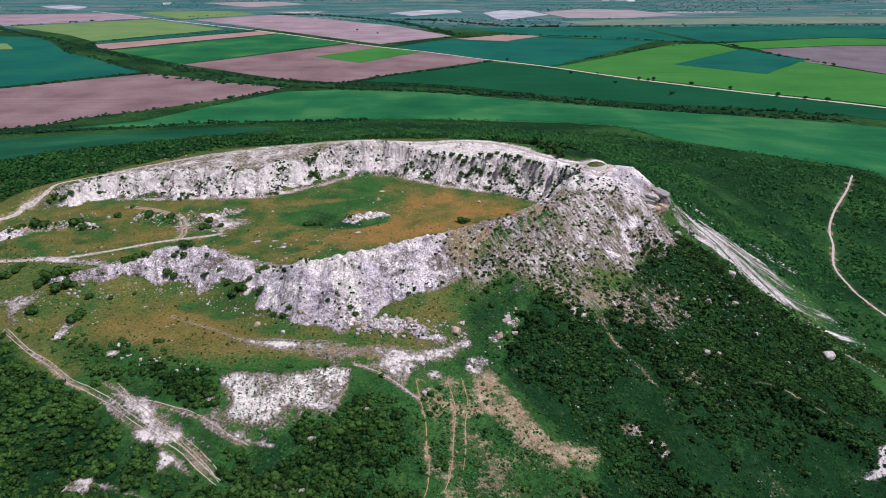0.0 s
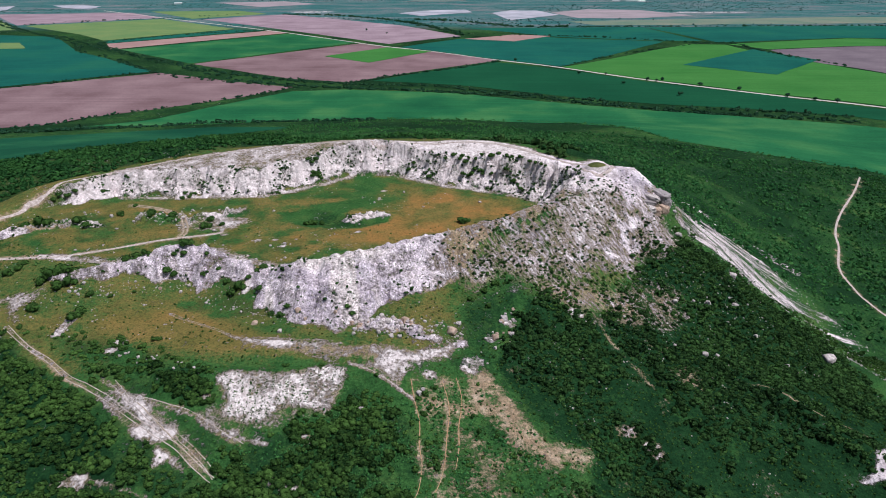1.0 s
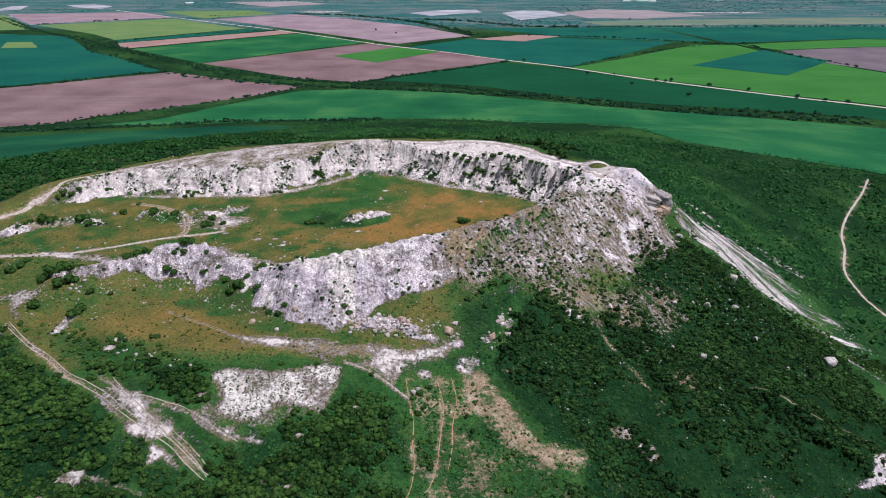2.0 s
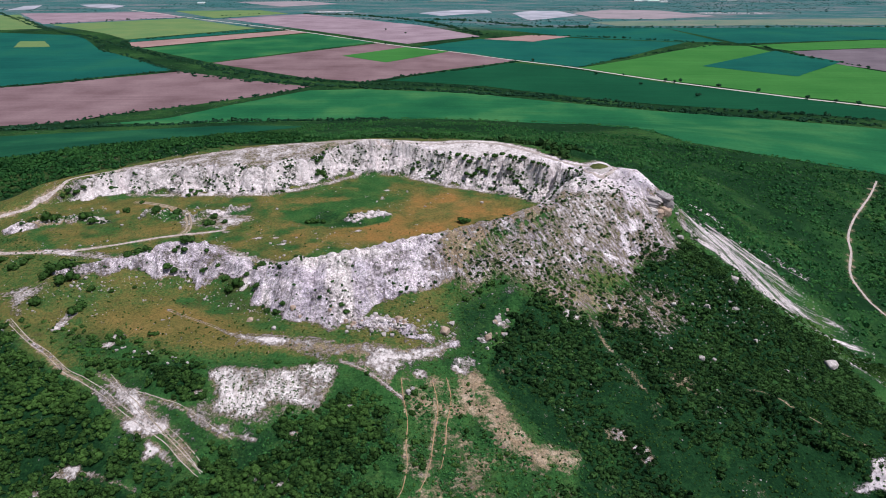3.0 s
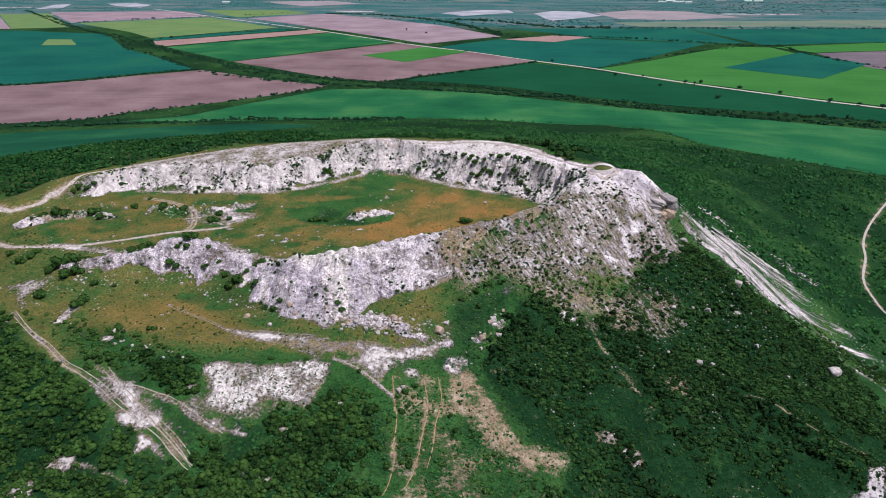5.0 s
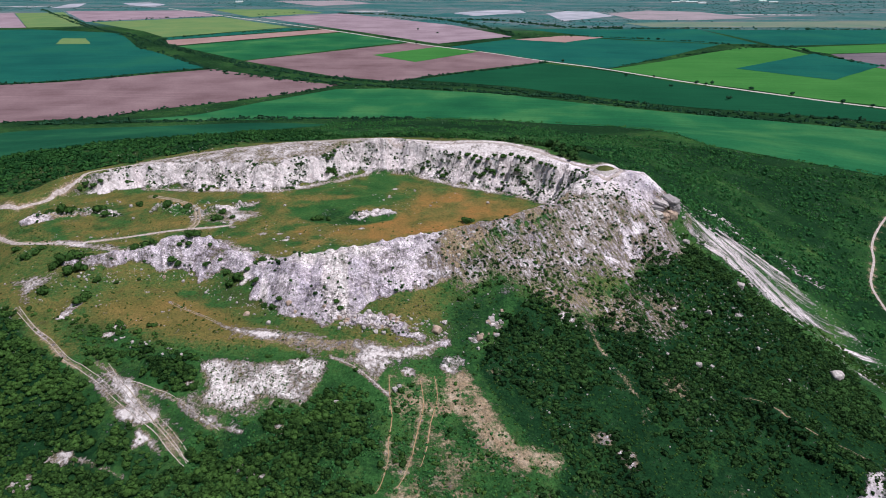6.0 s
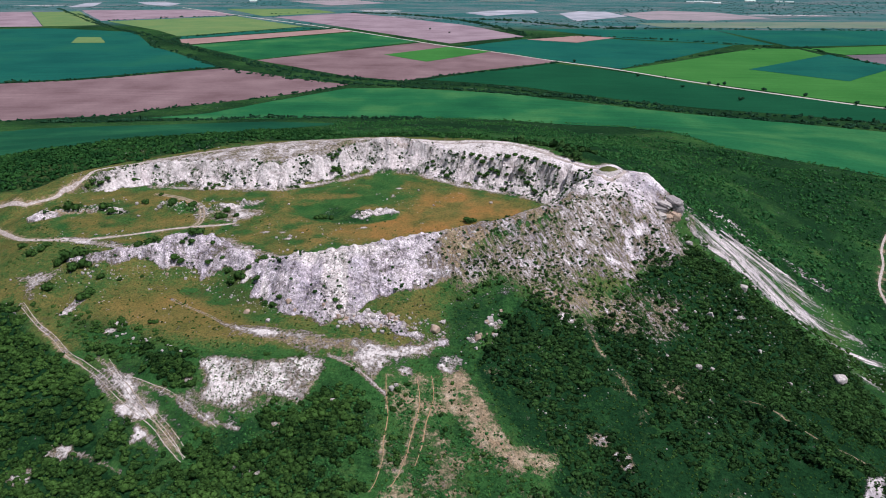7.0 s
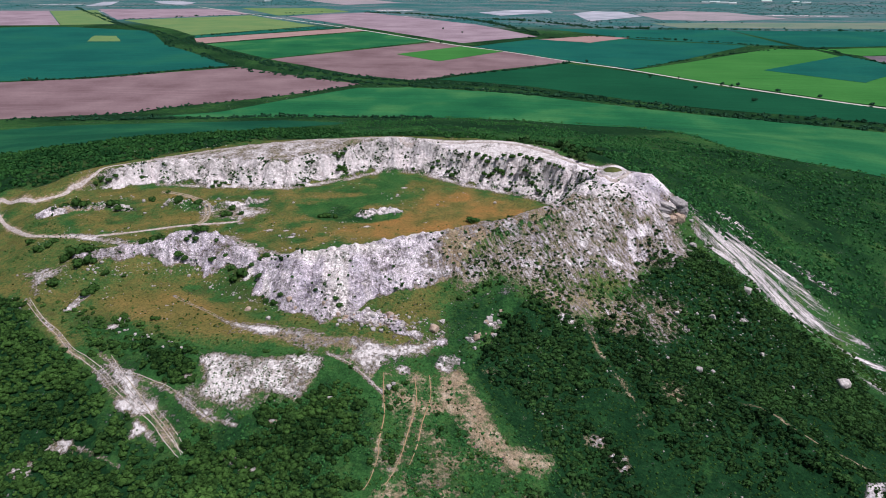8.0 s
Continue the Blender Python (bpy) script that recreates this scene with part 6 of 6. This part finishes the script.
def shed(x, y, length, turn):
    root = tagged(new("farm_shed"), "long low white farm shed with pale gabled roof", "building", "sheds on the far plain")
    root.matrix_basis = pose(x, y, float(ground_z(x, y)[0]), 0, 0, turn)
    bm = bmesh.new()
    bmesh.ops.create_cube(bm, size=1, matrix=Matrix.Translation((0, 0, 2.0)) @ Matrix.Diagonal((length, 12, 4.6, 1)))
    wall = part("wall", bm, SHED_WALL, root)
    bm = bmesh.new()
    a = [bm.verts.new((sx * (length / 2 + 0.6), sy, sz)) for sx in (-1, 1) for sy, sz in ((-6.8, 4.1), (0, 7.0), (6.8, 4.1), (6.8, 3.8), (0, 6.6), (-6.8, 3.8))]
    for q in range(6):
        bm.faces.new((a[q], a[(q + 1) % 6], a[6 + (q + 1) % 6], a[6 + q]))
    bm.faces.new(a[:6][::-1])
    bm.faces.new(a[6:])
    part("roof", bm, SHED_ROOF, root)
    for k in range(4):
        bm = bmesh.new()
        bmesh.ops.create_cube(bm, size=1, matrix=Matrix.Translation(((k - 1.5) * length / 4.5, -6.05, 2.2)) @ Matrix.Diagonal((4.0, 0.2, 1.6, 1)))
        part("window", bm, SHED_ROOF, wall)


for k, (x, y) in enumerate(SHEDS):
    shed(x, y, 34 + 9 * (k % 3), 6 * k - 15)

water_mat, wn2, wl2, wb = material("lake_water", 0.08)
wb.inputs["Base Color"].default_value = (0.10, 0.24, 0.30, 1)
wb.inputs["Specular IOR Level"].default_value = 0.5
ripple = wn2.new("ShaderNodeTexNoise")
ripple.inputs["Scale"].default_value = 0.15
bumped(wn2, wl2, wb, ripple.outputs["Fac"], 0.1, 0.3)
tagged(field(LAKE, water_mat, "still blue lake at the edge of the plain", 0.8), category="lake")


# ---------------------------------------------------------------- single shrubs
def stem_part(parent, r):
    bm = bmesh.new()
    for k in range(3):
        lean = Vector((math.cos(2.1 * k), math.sin(2.1 * k), 0)) * 0.25 * r
        base, tip = Vector((0, 0, -0.3)) + lean * 0.2, lean + Vector((0, 0, 0.55 * r))
        a = [bm.verts.new(base + Vector((math.cos(q), math.sin(q), 0)) * 0.09 * r) for q in (0, 2.1, 4.2)]
        b = [bm.verts.new(tip + Vector((math.cos(q), math.sin(q), 0)) * 0.04 * r) for q in (0, 2.1, 4.2)]
        for q in range(3):
            bm.faces.new((a[q], a[(q + 1) % 3], b[(q + 1) % 3], b[q]))
    return part("stem", bm, BARK, parent)


def shrub(seed, label):
    v, f = bush_shape(seed, 6, 190, 0.2, 1.0)
    root = new("shrub")
    me = mesh_from("crown", v, f, SCRUB_LEAF, (("tint", "FLOAT", np.full(len(v), 0.35)),))
    crown = new("crown", me)
    crown.parent = root
    stem_part(root, 1.0)
    return tagged(root, label, "shrub")


def place_all(masters, places, group, label, sink=0.1):
    for k, (x, y, r) in enumerate(places):
        ob = copy_thing(masters[k % len(masters)], pose(x, y, float(ground_z(x, y)[0]) - sink * r, 0, 0, 67 * k) @ Matrix.Diagonal((r, r, r * random.uniform(0.85, 1.1), 1)))
        tagged(ob, label, group=group)


shrubs = [shrub(500 + k, "round green shrub") for k in range(5)]
place_all(shrubs, [(x, y, 1.45 * r) for x, y, r in PIT_SHRUBS], "shrubs on the quarry floor", "rounded dark green shrub among rocks on quarry floor")
place_all(shrubs, [(x, y, 1.25 * r) for x, y, r in SPUR_SHRUBS], "shrubs on the rock spur", "green shrub growing on the white rock spur")
place_all(shrubs, [(x, y, 1.35 * r) for x, y, r in WEST_SHRUBS], "shrubs beside the junction", "bushy green shrub on grass near bare earth")
place_all(shrubs, CLIFF_SHRUBS, "shrubs on the quarry wall", "green shrub clinging to the white quarry wall")
place_all(shrubs, RIM_SHRUBS, "shrubs under the rim", "dark green shrub on a ledge below the quarry rim", 0.2)
place_all(shrubs, TERRACE_SHRUBS, "shrubs on the terrace", "small green shrub on the dry grass terrace")
for s in shrubs:
    for o in (*s.children_recursive, s):
        bpy.data.objects.remove(o)

# ---------------------------------------------------------------- boulders and rubble
def rock_shape(seed, level, cuts=3, flat=0.75):
    """A block about one metre in radius, split along flat faces."""
    r = np.random.default_rng(seed)
    v, f = level
    v = v * [1.0, r.uniform(0.65, 0.95), flat * r.uniform(0.7, 1.0)]
    sides = [s * np.eye(3)[k] + r.normal(0, 0.16, 3) for k in range(3) for s in (-1, 1)]
    for n in sides + [r.normal(size=3) for _ in range(cuts)]:
        n = n / np.linalg.norm(n)
        h = r.uniform(0.40, 0.58)
        over = np.maximum(0, v @ n - h)
        v = v - over[:, None] * n
    v = v * (1 + r.normal(0, 0.02, (len(v), 1)))
    return v / np.hypot(v[:, 0], v[:, 1]).max() * 0.9, f


PEBBLES = [rock_shape(800 + k, ICO0, 2) for k in range(6)]


def boulder(k, mat, label):
    v, f = rock_shape(720 + k, ICO2, 4)
    return tagged(new("boulder", mesh_from("boulder", v, f, mat)), label, "boulder")


white_boulders = [boulder(k, WHITE_ROCK, "white block") for k in range(5)]
pink_boulders = [boulder(5 + k, PINK_ROCK, "pinkish block") for k in range(2)]
place_all([pink_boulders[0], white_boulders[0], white_boulders[1], white_boulders[2], white_boulders[3], pink_boulders[1]], TERRACE_STONES, "boulders on the terrace", "large pale boulder lying on terrace grass", -0.25)
place_all(white_boulders, SLOPE_STONES, "boulders on the slope", "white limestone boulder among scrub on the slope", -0.2)
place_all(white_boulders, FLOOR_STONES, "boulders on the quarry floor", "white boulder lying on the quarry floor", -0.2)


def heap(places, spread_x, spread_y, count, small, large, label, group, turn=0.0, masters=white_boulders, sink=-0.15):
    """A loose heap of blocks."""
    out = []
    for cx, cy in places:
        for _ in range(count):
            u, v = random.gauss(0, spread_x), random.gauss(0, spread_y)
            out.append((cx + u * math.cos(turn) - v * math.sin(turn), cy + u * math.sin(turn) + v * math.cos(turn), random.uniform(small, large)))
    place_all(masters, out, group, label, sink)


heap([(HEAP[0][0] + 2, HEAP[0][1]), HEAP[1][:2], HEAP[2][:2]], 2.6, 1.0, 13, 0.35, 1.0, "white block in a low heap on quarry floor", "heap on the quarry floor", 0.1)
heap([(-197, 295), (-189, 299), (-178, 303), (-168, 304), (-163, 302)], 2.6, 1.3, 8, 0.35, 1.1, "pale block in a rocky bank among shrubs", "rocky bank", 0.2)
heap([(-142, 308), (-133, 308), (-120, 307), (-111, 311), (-104, 316)], 2.6, 1.6, 7, 0.3, 1.0, "pale block in a rocky bank among shrubs", "rocky bank", 0.2)
heap([(24, 222), (20, 212)], 2.6, 1.6, 10, 0.5, 1.4, "pale block in an outcrop in lush grass", "outcrop by the scrub", 0.7, white_boulders[:3] + pink_boulders[:1])
grey_boulders = [boulder(9 + k, GREY_ROCK, "grey block") for k in range(3)]


def ledge():
    """Stacked slabs that overhang the shoulder of the hill."""
    root = tagged(new("rock_ledge"), "overhanging grey and pinkish limestone ledge above a steep slope", "rock ledge")
    root.location = (98, 303.5, 80.0)
    for k, (x, y, z, sx, sy, sz, mat) in enumerate((
            (101.0, 307.6, 84.8, 4.6, 3.6, 2.6, GREY_ROCK), (102.8, 305.6, 82.2, 3.2, 3.0, 2.6, GREY_ROCK), (101.2, 303.2, 79.6, 3.0, 2.6, 2.6, PINK_ROCK),
            (95.8, 305.6, 84.8, 5.2, 3.0, 1.3, WHITE_ROCK), (94.2, 302.6, 83.2, 4.2, 2.4, 1.1, GREY_ROCK), (92.8, 300.2, 81.4, 5.0, 2.8, 1.6, WHITE_ROCK),
            (97.4, 300.4, 79.6, 2.8, 2.4, 2.4, PINK_ROCK), (90.5, 297.6, 80.6, 3.8, 2.2, 1.3, WHITE_ROCK), (106.0, 306.0, 77.6, 2.6, 2.0, 1.6, GREY_ROCK))):
        v, f = ICO3
        v = np.sign(v) * abs(v) ** (0.46 + 0.05 * (k % 4))
        v = v * (1 + 0.30 * fbm(v[:, 0] * 3 + 9 * k + 2 * v[:, 2], v[:, 1] * 3 + 4 * v[:, 2], 1.0, 3, 60 + k)[:, None])
        v = v * (1 - 0.07 * (abs((v[:, 2] * 1.6 + 0.2 * k) % 1 - 0.5) < 0.14))[:, None] * [0.8 * sx, 0.8 * sy, 0.8 * sz]
        a = radians(-48 + 17 * ((k * 2) % 5))
        v = np.column_stack([v[:, 0] * math.cos(a) - v[:, 1] * math.sin(a), v[:, 0] * math.sin(a) + v[:, 1] * math.cos(a), v[:, 2] - 0.18 * v[:, 0]])
        slab = new("slab", mesh_from("slab", v + [x - 98, y - 303.5, z - 80.0], f, mat))
        slab.parent = root


ledge()
heap([(88, 284), (78, 273), (82, 284)], 2.4, 1.6, 4, 0.4, 1.2, "white block breaking through the slope", "outcrops on the slope", 0.9, sink=0.2)
heap([(-148, 245), (-140, 243), (-132, 240)], 3.0, 1.4, 4, 0.4, 1.1, "pale block beside bushes at spur's foot", "blocks by the spur", 0.1)
heap([(-93, 195), (-82, 192), (-108, 203), (-98, 198)], 3.0, 1.5, 6, 0.4, 1.0, "pale block among bushes under the terrace", "blocks under the terrace", 0.1)

heap([(-34, 220), (-27, 217), (-20, 215), (-12, 213), (-7, 212), (-30, 214), (-18, 211)], 3.0, 2.0, 12, 0.4, 1.35, "angular block in the rubble bank below wall", "rubble bank", -0.4, white_boulders + pink_boulders[:1])

# broken blocks all over the bare faces
sx, sy = rng.uniform(-200, 110, 90000), rng.uniform(205, 395, 90000)
sc = land(sx, sy)[1]
ok = rng.random(len(sx)) < 0.42 * ramp(sc, 0.3, 0.9) * (0.35 + 0.65 * ramp(fbm(sx, sy, 9, 2, 65), -0.2, 0.3))
scatter("broken_rock", PEBBLES, sx[ok], sy[ok], np.clip(rng.lognormal(-1.15, 0.5, ok.sum()), 0.14, 1.3), WHITE_ROCK, "angular white blocks jutting from the quarry faces", "rock", sink=0.25)

# loose stones: at the feet of the quarry walls, over the spoil and on the grass
sx, sy = rng.uniform(-215, 60, 60000), rng.uniform(196, 395, 60000)
sz, sc = land(sx, sy)
sd = inside(sx, sy, PIT)
want = 0.05 * sc + 0.55 * (1 - ramp(abs(sd - 0.5), 0.5, 5)) * (sx > -175)
want = np.maximum(want, 0.8 * (1 - ramp(along(sx, sy, RUBBLE)[0], 2, 9)))
want = np.maximum(want, 0.40 * (1 - ramp(along(sx, sy, [(x, y - 13, z) for x, y, z in SPUR])[0], 1, 7)))
want = np.maximum(want, 0.40 * (1 - ramp(along(sx, sy, [(x, y - 20, z) for x, y, z in WALL[3:]])[0], 1, 7)))
want = np.maximum(want, 0.07 * ramp(fbm(sx, sy, 16, 2, 66), 0.0, 0.5))
ok = rng.random(len(sx)) < want * 0.75
scatter("rubble", PEBBLES, sx[ok], sy[ok], np.clip(rng.lognormal(-1.3, 0.5, ok.sum()), 0.1, 0.9), WHITE_ROCK, "loose white limestone rubble below the quarry walls", "rubble", sink=-0.1)
sx, sy = rng.uniform(95, 215, 16000), rng.uniform(240, 345, 16000)
ok = (inside(sx, sy, SIDE_ROCK) < 3) & (rng.random(len(sx)) < 0.16)
scatter("rubble", PEBBLES, sx[ok], sy[ok], np.clip(rng.lognormal(-1.2, 0.5, ok.sum()), 0.12, 1.3), WHITE_ROCK, "white stones strewn along a steep rock rib", "rubble", sink=0.1)
sx, sy = rng.uniform(40, 175, 20000), rng.uniform(160, 300, 20000)
ok = (inside(sx, sy, SLOPE_SCRUB) < 1) & (rng.random(len(sx)) < 0.14 * np.maximum(ramp(fbm(sx, sy, 20, 2, 69), 0.2, 0.5), 0.8 * (inside(sx, sy, STONY_SCRUB) < 4) + 0.6 * (np.hypot(sx - 120, (sy - 270) * 0.8) < 22)))
scatter("rubble", PEBBLES, sx[ok], sy[ok], np.clip(rng.lognormal(-1.3, 0.45, ok.sum()), 0.12, 1.0), WHITE_ROCK, "pale stones showing through hillside scrub", "rubble", sink=-0.2)
for o in white_boulders + pink_boulders + grey_boulders:
    bpy.data.objects.remove(o)


# ---------------------------------------------------------------- the ringed mound on the summit
def summit_mound():
    root = tagged(new("summit_mound"), "round grassy mound ringed by a white wheel track", "mound")
    cx, cy = 71.6, 315.6
    root.location = (cx, cy, float(ground_z(cx, cy)[0]))

    def disc(name, radii, heights, mat, label):
        n = 40
        co = []
        for r, h in zip(radii, heights):
            for k in range(n):
                a = 2 * math.pi * k / n
                rr = r * (1 + 0.06 * math.sin(3 * a + 1) + 0.03 * math.sin(7 * a))
                x, y = rr * math.cos(a), rr * math.sin(a) * 0.9
                co.append((x, y, float(ground_z(cx + x, cy + y)[0]) - root.location.z + h))
        f = [(i * n + k, i * n + (k + 1) % n, (i + 1) * n + (k + 1) % n, (i + 1) * n + k) for i in range(len(radii) - 1) for k in range(n)]
        ob = new(name, mesh_from(name, np.array(co), np.array(f), mat))
        ob.parent = root
        tagged(ob, label)

    disc("grass_top", (0.05, 2.0, 3.4, 4.3), (1.7, 1.6, 1.3, 0.8), PIT_GRASS, "dry green grass cap")
    disc("stone_bank", (4.1, 4.9, 5.6), (0.9, 0.6, 0.06), WHITE_ROCK, "pale stony bank")
    disc("wheel_ring", (6.3, 6.6, 7.7, 8.0), (0.04, 0.3, 0.3, 0.04), TRACK, "worn white wheel track ring")


PIT_GRASS = crop_material("mound_grass", [(0.05, 0.07, 0.02), (0.10, 0.10, 0.035)], 3, 24)
summit_mound()
